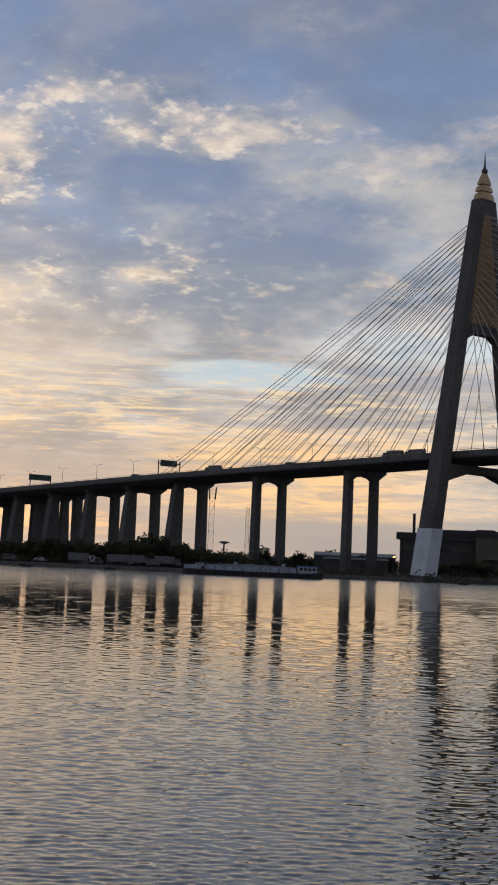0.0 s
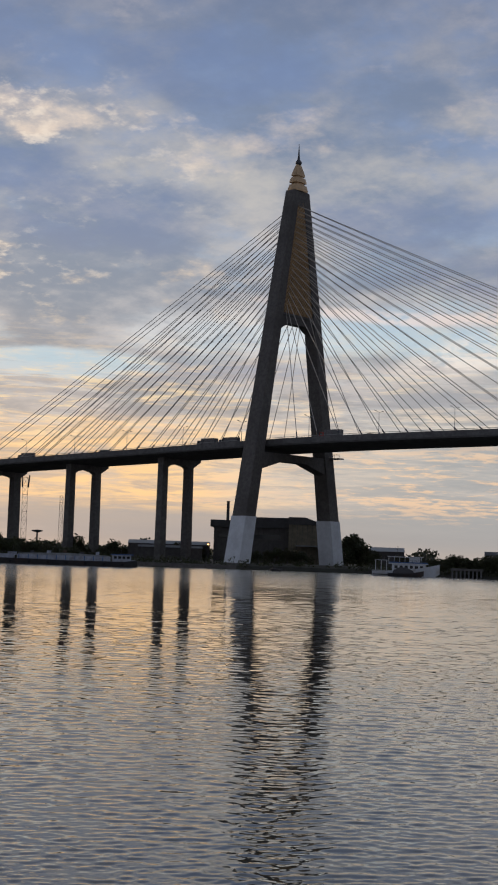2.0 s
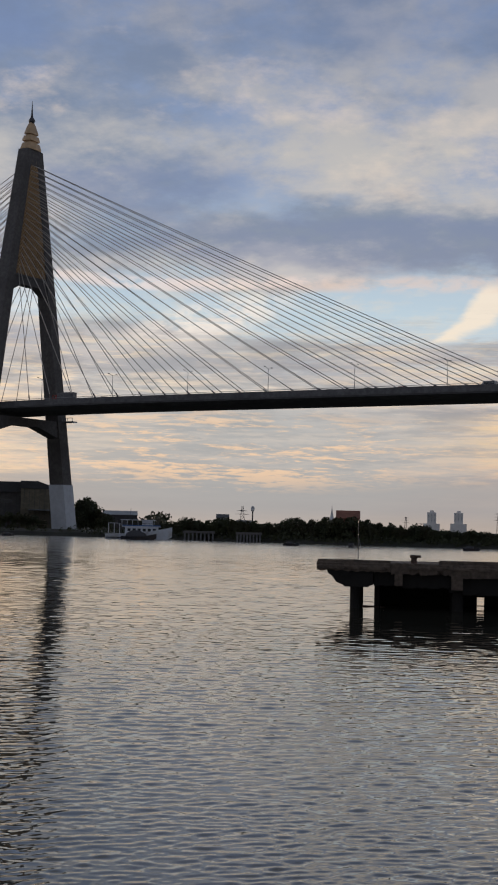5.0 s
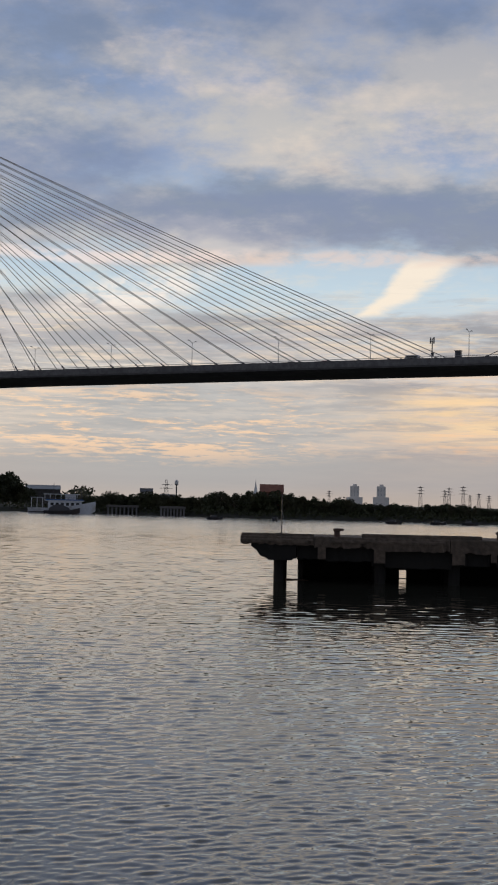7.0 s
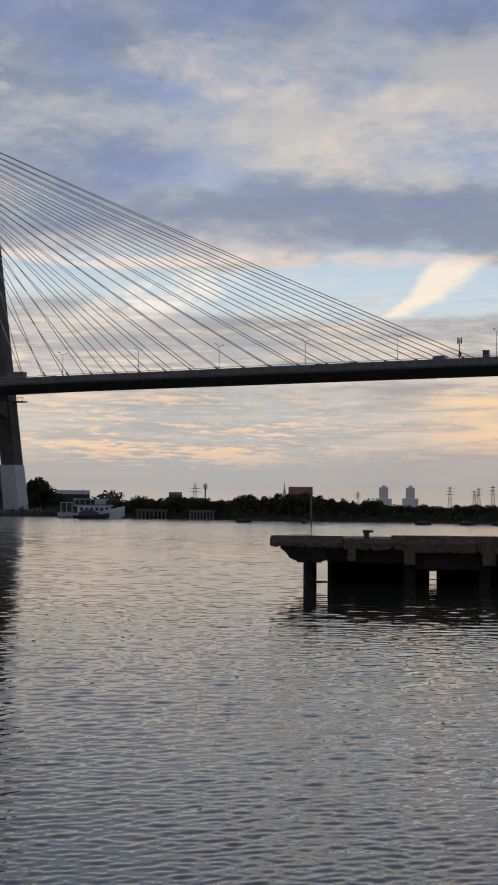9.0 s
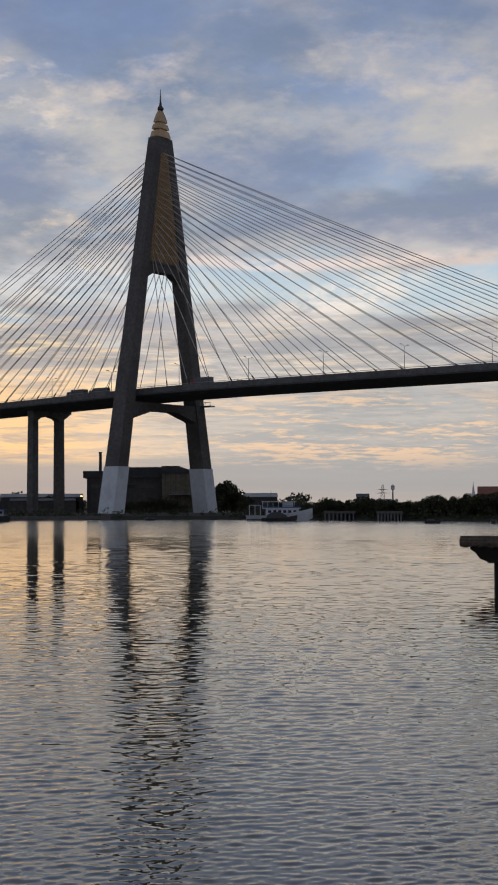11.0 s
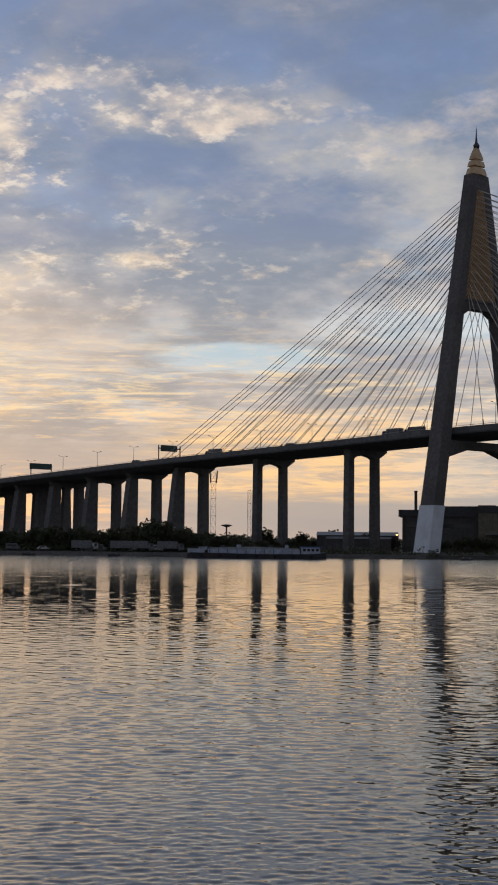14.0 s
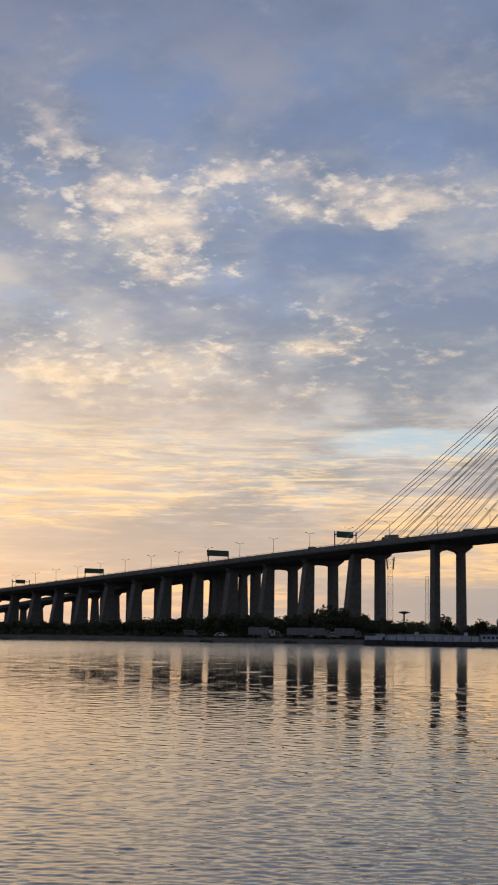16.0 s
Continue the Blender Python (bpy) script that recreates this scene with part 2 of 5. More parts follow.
    color = n.mix(n.math("MULTIPLY", fire, n.smooth(az, 12.0, -8.0, 0.25, 0.6)), color, n.mix(n.smooth(el, 2.5, 5.5), lin(255, 196, 142), lin(255, 222, 170)))
    haze = n.smooth(n.math("MULTIPLY_ADD", bars, 0.6, n.math("SUBTRACT", el, 0.3)), 2.2, 1.5)
    color = n.mix(n.math("MULTIPLY", haze, n.smooth(az, -13.0, -9.0, 0.35, 0.85)), color, n.mix(n.smooth(el, 0.9, 0.0), lin(160, 156, 157), lin(174, 162, 154)))
    ember = n.math("MULTIPLY", spot(-19.0, 1.3, 5.0, 0.6), n.smooth(streaks, 0.54, 0.44, 0.2, 0.9))
    color = n.mix(ember, color, lin(250, 198, 148))
    opening = n.math("MULTIPLY", spot(-9.2, 7.6, 3.4, 0.5), n.smooth(ripples, 0.56, 0.40, 0.25, 0.85))
    color = n.mix(opening, color, lin(178, 198, 210))
    dull = n.math("MULTIPLY_ADD", spot(7.5, 3.5, 9.0, 3.6), -0.40, 1.0)
    tone = n.add("ShaderNodeHueSaturation")
    n.put(dull, tone.inputs["Saturation"])
    n.put(color, tone.inputs["Color"])
    color = tone.outputs[0]
    east = spot(8.5, 3.0, 9.5, 2.2)
    color = n.mix(n.math("MULTIPLY", east, 0.60), color, lin(156, 161, 166))
    ribbon = n.math("ADD", n.math("MULTIPLY", threads, 0.5), n.math("MULTIPLY", bars, 0.5))
    color = n.mix(n.math("MULTIPLY", spot(8.0, 3.1, 9.0, 1.4), n.math("MULTIPLY", n.smooth(n.math("ADD", ribbon, n.math("MULTIPLY_ADD", broad_bars, 0.5, -0.25)), 0.48, 0.60), 0.75)), color, lin(248, 205, 165))
    color = n.mix(n.math("MULTIPLY", spot(-20.5, 3.3, 10.0, 0.7), 0.70), color, lin(166, 156, 155))
    # away from the sunset the sky is darker and bluer
    behind = n.smooth(n.math("ABSOLUTE", az), 45.0, 110.0)
    color = n.mix(n.math("MULTIPLY", behind, 0.75), color, lin(104, 110, 124))
    ground = n.smooth(el, -0.2, -1.5)
    color = n.mix(ground, color, lin(60, 62, 64))
    nishita = n.add("ShaderNodeTexSky", sky_type="NISHITA", sun_disc=False)
    nishita.sun_elevation, nishita.sun_rotation = SUN_EL, SUN_AZ
    air = n.add("ShaderNodeBackground")
    n.put(nishita.outputs[0], air.inputs[0])
    air.inputs[1].default_value = 0.008
    clouds = n.add("ShaderNodeBackground")
    n.put(color, clouds.inputs[0])
    clouds.inputs[1].default_value = 1.0
    total = n.add("ShaderNodeAddShader")
    n.put(air.outputs[0], total.inputs[0])
    n.put(clouds.outputs[0], total.inputs[1])
    out = n.add("ShaderNodeOutputWorld")
    n.put(total.outputs[0], out.inputs[0])


make_sky()
sun_data = bpy.data.lights.new("sun", "SUN")
sun_data.energy, sun_data.angle, sun_data.color = 0.5, radians(12), (1.0, 0.80, 0.58)
sun = new("sun", sun_data)
sun.matrix_world = look((400 * sin(SUN_AZ), 400 * cos(SUN_AZ), 400 * tan(SUN_EL)), (0, 0, 0))


# ---------------------------------------------------------------- materials
def material(name, base, rough=0.7, metal=0.0, grain=2.0, spread=0.25, stain=0.08, bump=0.15, dirt=None, vary=0.0):
    """A worn surface: base colour with stains (scale 'stain' per metre), grain (scale 'grain') and a fine relief."""
    mat = bpy.data.materials.new(name)
    mat.use_nodes = True
    n = Nodes(mat.node_tree)
    where = n.add("ShaderNodeTexCoord").outputs["Object"]
    dark = tuple(c * (1 - spread) for c in base) + (1.0,)
    light = tuple(min(1.0, c * (1 + spread)) for c in base) + (1.0,)
    fine = n.noise(where, grain, 5.0, 0.6)
    broad = n.noise(where, stain, 5.0, 0.6)
    color = n.mix(n.smooth(fine, 0.3, 0.7), dark, light)
    spot = dirt or tuple(c * 0.55 for c in base)
    color = n.mix(n.math("MULTIPLY", n.smooth(broad, 0.48, 0.72), 0.6), color, tuple(spot) + (1.0,))
    if vary:
        info = n.add("ShaderNodeObjectInfo").outputs["Random"]
        hsv = n.add("ShaderNodeHueSaturation")
        n.put(n.math("MULTIPLY_ADD", info, vary, 1.0 - vary / 2), hsv.inputs["Value"])
        n.put(color, hsv.inputs["Color"])
        color = hsv.outputs[0]
    shader = n.add("ShaderNodeBsdfPrincipled")
    n.put(color, shader.inputs["Base Color"])
    n.put(n.smooth(fine, 0.2, 0.8, max(0.02, rough - 0.1), min(1.0, rough + 0.1)), shader.inputs["Roughness"])
    shader.inputs["Metallic"].default_value = metal
    relief = n.add("ShaderNodeBump")
    relief.inputs["Strength"].default_value = bump
    relief.inputs["Distance"].default_value = 0.05
    n.put(fine, relief.inputs["Height"])
    n.put(relief.outputs[0], shader.inputs["Normal"])
    out = n.add("ShaderNodeOutputMaterial")
    n.put(shader.outputs[0], out.inputs[0])
    return mat


def glowing(name, color, strength):
    mat = bpy.data.materials.new(name)
    mat.use_nodes = True
    n = Nodes(mat.node_tree)
    shader = n.add("ShaderNodeEmission")
    shader.inputs[0].default_value, shader.inputs[1].default_value = (*color, 1), strength
    out = n.add("ShaderNodeOutputMaterial")
    n.put(shader.outputs[0], out.inputs[0])
    return mat


def leaf_material(name, base):
    mat = bpy.data.materials.new(name)
    mat.use_nodes = True
    n = Nodes(mat.node_tree)
    island = n.add("ShaderNodeNewGeometry").outputs["Random Per Island"]
    info = n.add("ShaderNodeObjectInfo").outputs["Random"]
    dark = tuple(c * 0.55 for c in base) + (1.0,)
    light = (base[0] * 1.6, base[1] * 1.35, base[2] * 1.1, 1.0)
    color = n.mix(n.math("MULTIPLY_ADD", island, 0.7, n.math("MULTIPLY", info, 0.3)), dark, light)
    shader = n.add("ShaderNodeBsdfPrincipled")
    n.put(color, shader.inputs["Base Color"])
    shader.inputs["Roughness"].default_value = 0.6
    out = n.add("ShaderNodeOutputMaterial")
    n.put(shader.outputs[0], out.inputs[0])
    return mat


def water_material():
    mat = bpy.data.materials.new("river_water")
    mat.use_nodes = True
    n = Nodes(mat.node_tree)
    where = n.add("ShaderNodeTexCoord").outputs["Object"]
    stretch = n.add("ShaderNodeMapping")
    n.put(where, stretch.inputs[0])
    stretch.inputs["Rotation"].default_value = (0, 0, radians(14))
    stretch.inputs["Scale"].default_value = (0.45, 1.0, 1.0)
    p = stretch.outputs[0]
    patches = n.noise(where, 0.02, 3.0)
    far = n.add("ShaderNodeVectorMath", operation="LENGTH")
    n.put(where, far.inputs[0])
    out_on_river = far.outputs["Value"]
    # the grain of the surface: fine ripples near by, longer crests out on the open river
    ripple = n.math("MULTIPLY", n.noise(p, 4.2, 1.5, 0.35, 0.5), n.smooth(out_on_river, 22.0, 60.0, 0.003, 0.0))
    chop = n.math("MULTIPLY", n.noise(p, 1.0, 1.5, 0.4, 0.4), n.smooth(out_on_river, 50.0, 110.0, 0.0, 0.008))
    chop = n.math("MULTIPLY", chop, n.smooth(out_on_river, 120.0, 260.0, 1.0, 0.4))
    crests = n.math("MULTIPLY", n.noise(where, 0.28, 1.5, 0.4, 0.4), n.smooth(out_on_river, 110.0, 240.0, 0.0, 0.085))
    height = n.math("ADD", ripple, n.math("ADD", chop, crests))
    relief = n.add("ShaderNodeBump")
    n.put(n.smooth(patches, 0.35, 0.65, 0.8, 1.0), relief.inputs["Strength"])
    relief.inputs["Distance"].default_value = 1.0
    n.put(height, relief.inputs["Height"])
    body = n.add("ShaderNodeBsdfDiffuse")
    n.put(n.mix(patches, (0.036, 0.037, 0.030, 1), (0.048, 0.047, 0.037, 1)), body.inputs["Color"])
    n.put(relief.outputs[0], body.inputs["Normal"])
    gloss = n.add("ShaderNodeBsdfGlossy")
    gloss.inputs["Color"].default_value = (1.0, 0.97, 0.91, 1)
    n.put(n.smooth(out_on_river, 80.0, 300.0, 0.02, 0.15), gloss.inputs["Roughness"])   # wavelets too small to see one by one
    n.put(relief.outputs[0], gloss.inputs["Normal"])
    weight = n.add("ShaderNodeFresnel")
    weight.inputs["IOR"].default_value = 1.34
    n.put(relief.outputs[0], weight.inputs["Normal"])
    grazing = n.math("POWER", weight.outputs[0], 0.70)
    shader = n.add("ShaderNodeMixShader")
    n.put(grazing, shader.inputs[0])
    n.put(body.outputs[0], shader.inputs[1])
    n.put(gloss.outputs[0], shader.inputs[2])
    out = n.add("ShaderNodeOutputMaterial")
    n.put(shader.outputs[0], out.inputs[0])
    return mat


CONCRETE = material("weathered_concrete", (0.135, 0.124, 0.117), 0.85, grain=0.9, stain=0.06, dirt=(0.075, 0.068, 0.064))
COLUMN = material("pier_concrete", (0.135, 0.128, 0.122), 0.85, grain=0.8, stain=0.09, vary=0.25)
PAINTED = material("pale_painted_concrete", (0.74, 0.77, 0.82), 0.7, grain=0.6, spread=0.06, stain=0.12, dirt=(0.55, 0.57, 0.61))
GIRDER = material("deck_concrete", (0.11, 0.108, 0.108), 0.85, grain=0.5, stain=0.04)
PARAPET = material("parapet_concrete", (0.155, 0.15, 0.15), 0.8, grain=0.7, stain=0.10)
ASPHALT = material("asphalt", (0.05, 0.05, 0.05), 0.9)
GOLD = material("gold_cladding", (0.60, 0.41, 0.24), 0.45, metal=0.6, grain=0.8, spread=0.12, stain=0.2)
LATTICE = material("bronze_gold_panel", (0.32, 0.20, 0.09), 0.5, metal=0.4, grain=1.2, spread=0.35, stain=0.15)
CABLE = material("cable_sheath", (0.55, 0.50, 0.45), 0.5, grain=0.5, spread=0.1)
STEEL = material("dark_steel", (0.09, 0.09, 0.10), 0.5, metal=0.6, grain=3)
GALVANISED = material("galvanised_steel", (0.35, 0.36, 0.37), 0.45, metal=0.8, grain=2)
SIGN_BACK = material("sign_back", (0.05, 0.09, 0.07), 0.6)
WHITE = material("white_boat_paint", (0.66, 0.68, 0.73), 0.4, grain=1.5, spread=0.06, stain=0.3, dirt=(0.42, 0.36, 0.30))
BARGE_PAINT = material("chalky_barge_paint", (0.36, 0.39, 0.47), 0.6, grain=1.2, spread=0.2, stain=0.4, dirt=(0.18, 0.14, 0.12))
BLUE = material("blue_boat_paint", (0.06, 0.14, 0.34), 0.45, grain=1.5, spread=0.15, stain=0.3)
HULL_DARK = material("black_hull_paint", (0.03, 0.03, 0.035), 0.5, grain=1.0, stain=0.3, dirt=(0.07, 0.04, 0.03))
GLASS_DARK = material("dark_window_glass", (0.02, 0.025, 0.03), 0.08, grain=1.0, spread=0.05, bump=0.0)
SHED_WALL = material("grey_sheet_wall", (0.10, 0.094, 0.092), 0.7, grain=0.6, stain=0.08)
SHED_TAN = material("tan_sheet_wall", (0.20, 0.175, 0.125), 0.7, grain=0.6, stain=0.08)
ROOF = material("dark_roof_sheet", (0.06, 0.06, 0.064), 0.6, grain=0.5, stain=0.07)
ROOF_PALE = material("pale_roof_sheet", (0.26, 0.27, 0.28), 0.55, grain=0.5, stain=0.07)
HOUSE = material("white_rendered_wall", (0.76, 0.75, 0.74), 0.8, grain=0.4, spread=0.08, stain=0.05)
# albedo lifted above plain render: distance haze is put into the colour
TOWER_WALL = material("hazed_tower_render", (0.90, 0.85, 0.80), 0.8, grain=0.3, spread=0.05, stain=0.05, dirt=(0.75, 0.70, 0.66))
BRICK_RED = material("red_brown_wall", (0.30, 0.13, 0.09), 0.8, grain=0.5, stain=0.08)
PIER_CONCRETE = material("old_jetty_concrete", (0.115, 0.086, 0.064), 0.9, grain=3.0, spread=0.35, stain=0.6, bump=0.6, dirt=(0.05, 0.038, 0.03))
# near-black copy of the jetty concrete, with the underside's shade in its colour
PIER_SHADE = material("shaded_jetty_concrete", (0.013, 0.011, 0.009), 0.95, grain=2.0, spread=0.3, stain=0.5, bump=0.5)
RUST = material("rusty_iron", (0.09, 0.055, 0.04), 0.8, grain=5, spread=0.3)
EARTH = material("bank_earth", (0.034, 0.034, 0.024), 0.95, grain=0.35, spread=0.4, stain=0.03, dirt=(0.03, 0.036, 0.02))
BARK = material("bark", (0.09, 0.07, 0.05), 0.9, grain=4)
RUBBER = material("tyre_rubber", (0.02, 0.02, 0.02), 0.8)
LEAVES = [leaf_material("leaves_deep", (0.040, 0.052, 0.020)), leaf_material("leaves_olive", (0.050, 0.056, 0.024))]
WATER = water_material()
CAR_PAINTS = [material("car_paint_%s" % k, c, 0.3, grain=1, spread=0.03, stain=0.5) for k, c in
              (("white", (0.45, 0.45, 0.46)), ("grey", (0.12, 0.12, 0.13)), ("black", (0.03, 0.03, 0.035)), ("red", (0.35, 0.04, 0.03)))]
LAMP_GLOW = glowing("sodium_lamp", (1.0, 0.48, 0.14), 5.0)


# ---------------------------------------------------------------- mesh helpers
def box(bm, x0, x1, y0, y1, z0, z1, bevel=0.0):
    return loft(bm, [[(x0, y0, z0), (x1, y0, z0), (x1, y1, z0), (x0, y1, z0)],
                     [(x0, y0, z1), (x1, y0, z1), (x1, y1, z1), (x0, y1, z1)]], bevel)


def loft(bm, rings, bevel=0.0):
    """A closed skin through rings of equally many points, capped at both ends."""
    made = [[bm.verts.new(p) for p in ring] for ring in rings]
    faces = [bm.faces.new(made[0][::-1]), bm.faces.new(made[-1])]
    k = len(made[0])
    for a, b in zip(made, made[1:]):
        for i in range(k):
            faces.append(bm.faces.new((a[i], a[(i + 1) % k], b[(i + 1) % k], b[i])))
    if bevel:
        edges = list({e for f in faces for e in f.edges if e.calc_face_angle(0) > 0.5})
        bmesh.ops.bevel(bm, geom=edges, offset=bevel, segments=1, affect="EDGES")
    return faces


def rect(cx, cy, z, wx, wy):
    return [(cx - wx / 2, cy - wy / 2, z), (cx + wx / 2, cy - wy / 2, z), (cx + wx / 2, cy + wy / 2, z), (cx - wx / 2, cy + wy / 2, z)]


def tube(bm, a, b, r0, r1=None, sides=6):
    a, b = Vector(a), Vector(b)
    r1 = r0 if r1 is None else r1
    turn = (b - a).to_track_quat("Z", "Y")
    rings = []
    for p, r in ((a, r0), (b, r1)):
        rings.append([p + turn @ Vector((r * cos(2 * pi * i / sides), r * sin(2 * pi * i / sides), 0)) for i in range(sides)])
    return loft(bm, rings)


def lathe(bm, profile, sides=12, squash=1.0):
    return loft(bm, [[(r * cos(2 * pi * i / sides), r * squash * sin(2 * pi * i / sides), z) for i in range(sides)] for r, z in profile])


def slab(bm, outline, y0, y1):
    """An outline in x and z, drawn out along y."""
    return loft(bm, [[(x, y0, z) for x, z in outline], [(x, y1, z) for x, z in outline]])


def mesh_from(name, bm, mat):
    bmesh.ops.recalc_face_normals(bm, faces=bm.faces)
    data = bpy.data.meshes.new(name)
    bm.to_mesh(data)
    bm.free()
    data.materials.append(mat)
    return data


def part(name, bm, mat, parent, label=""):
    ob = new(name, mesh_from(name, bm, mat))
    ob.parent = parent
    if label:
        tagged(ob, label)
    return ob


def thing(name, m, label, category, group="", kind=""):
    ob = new(name)
    ob.matrix_world = m
    return tagged(ob, label, category, group, kind)


def boxpart(name, parent, mat, *size, bevel=0.0, label=""):
    bm = bmesh.new()
    box(bm, *size, bevel=bevel)
    return part(name, bm, mat, parent, label)


def tubepart(name, parent, mat, a, b, r0, r1=None, sides=6, label=""):
    bm = bmesh.new()
    tube(bm, a, b, r0, r1, sides)
    return part(name, bm, mat, parent, label)


def polar(az, r, z=0.0):
    a = radians(az)
    return Vector((r * sin(a), r * cos(a), z))


def facing(az, r, z=0.0):
    """A pose at that bearing and range: its x runs across the view to the right, its y away."""
    p = polar(az, r, z)
    return pose(p.x, p.y, p.z, 0, 0, -az)


# ---------------------------------------------------------------- river and banks
def shore(az):
    """Range of the far waterline by bearing."""
    return float(np.interp(az, [-180, -95, -60, -35, -5, 2, 6, 9, 14, 22, 35, 60, 95, 180],
                           [60, 260, 620, 500, 493, 500, 480, 455, 436, 410, 380, 300, 180, 60]))


WAVE_SLOPE = 0.055      # root mean square slope of the resolved waves


def build_water():
    fine = np.linspace(-24.0, 33.0, 620)
    rest_r, rest_l = np.linspace(36, 176, 36), np.linspace(-180, -28, 39)
    angles = np.radians(np.concatenate([rest_l, fine, rest_r]) - 4.0)
    radii = np.concatenate([[0.01, 4.0, 9.0], np.geomspace(14.0, 19.0, 130)[:-1], np.geomspace(19.0, 125.0, 820)[:-1], np.geomspace(125.0, 520.0, 420), [700, 1000, 1500, 2500, 4700]])
    a, r = np.meshgrid(angles, radii)
    x, y = r * np.sin(a), r * np.cos(a)
    z = np.zeros_like(x)
    rng = np.random.RandomState(4)
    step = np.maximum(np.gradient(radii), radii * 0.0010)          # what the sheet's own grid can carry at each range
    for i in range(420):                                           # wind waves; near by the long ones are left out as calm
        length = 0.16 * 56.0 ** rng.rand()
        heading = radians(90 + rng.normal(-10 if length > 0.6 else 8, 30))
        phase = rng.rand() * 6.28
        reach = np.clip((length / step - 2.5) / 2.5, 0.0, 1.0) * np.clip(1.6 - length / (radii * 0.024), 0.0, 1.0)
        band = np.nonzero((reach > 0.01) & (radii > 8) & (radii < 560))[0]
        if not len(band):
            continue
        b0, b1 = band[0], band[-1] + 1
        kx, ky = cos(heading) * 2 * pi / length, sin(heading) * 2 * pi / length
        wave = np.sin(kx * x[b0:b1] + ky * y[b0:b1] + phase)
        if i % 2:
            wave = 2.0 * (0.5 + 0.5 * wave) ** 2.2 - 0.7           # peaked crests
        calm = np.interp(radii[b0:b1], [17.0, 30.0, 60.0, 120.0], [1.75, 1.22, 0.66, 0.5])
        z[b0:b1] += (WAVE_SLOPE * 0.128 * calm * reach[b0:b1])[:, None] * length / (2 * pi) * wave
    gust = 0.9 + 0.25 * np.sin(x * 0.051 + y * 0.023 + 1.0) * np.sin(y * 0.037 - x * 0.017)
    z *= gust
    rows_n, cols = x.shape
    verts = np.stack([x, y, z], -1).reshape(-1, 3)
    i = np.arange(rows_n - 1)[:, None] * cols
    j = np.arange(cols)[None, :]
    k = (np.arange(cols)[None, :] + 1) % cols
    quads = np.stack([i + j, i + k, i + cols + k, i + cols + j], -1).reshape(-1, 4)
    data = bpy.data.meshes.new("water")
    data.vertices.add(len(verts))
    data.vertices.foreach_set("co", verts.astype(np.float32).ravel())
    data.loops.add(quads.size)
    data.loops.foreach_set("vertex_index", quads.astype(np.int32).ravel())
    data.polygons.add(len(quads))
    data.polygons.foreach_set("loop_start", np.arange(0, quads.size, 4, dtype=np.int32))
    data.polygons.foreach_set("use_smooth", np.ones(len(quads), dtype=bool))
    data.update(calc_edges=True)
    data.materials.append(WATER)
    ob = new("water", data)
    tagged(ob, "grey rippled river water reflecting the evening sky", "water", kind="structure")


def build_ground():
    bm = bmesh.new()
    rings = []
    for az in np.arange(-100, 100.1, 0.5):
        s = shore(az) + 1.5 * noise.noise((az * 0.9, 3.0, 0.0))
        bump = 0.5 * noise.noise((az * 1.7, 0.0, 5.0))
        rings.append([bm.verts.new(polar(az, d, z)) for d, z in
                      ((s - 3, -1.5), (s, 0.25), (s + 3, 1.3 + bump * 0.5), (s + 9, 1.8 + bump), (s + 60, 2.0), (4600, 2.0))])
    for a, b in zip(rings, rings[1:]):
        for i in range(len(a) - 1):
            bm.faces.new((a[i], b[i], b[i + 1], a[i + 1]))
    ob = new("ground", mesh_from("ground", bm, EARTH))
    tagged(ob, "dark low river bank of earth and grass", "ground", kind="structure")


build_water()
build_ground()

# ---------------------------------------------------------------- the cable-stayed bridge
BRIDGE = pose(0, 552, 0, 0, 0, 140)        # x runs along the deck away to the inland side, y towards the standpoint, from the pylon's foot
KNOT_S = [-640, -40, 5, 41, 109, 190, 276, 402, 567, 760]
KNOT_Z = [50.5, 50.2, 49.6, 48.5, 46.6, 44.4, 41.2, 36.7, 30.4, 22.5]


def deck_z(s):
    """Height of the parapet's top along the deck."""
    return float(np.mean(np.interp(np.linspace(s - 25, s + 25, 11), KNOT_S, KNOT_Z)))


HALF = 15.0
PYLON_Z = 149.5


def leg_at(z):
    return 28.9 - 0.1735 * z


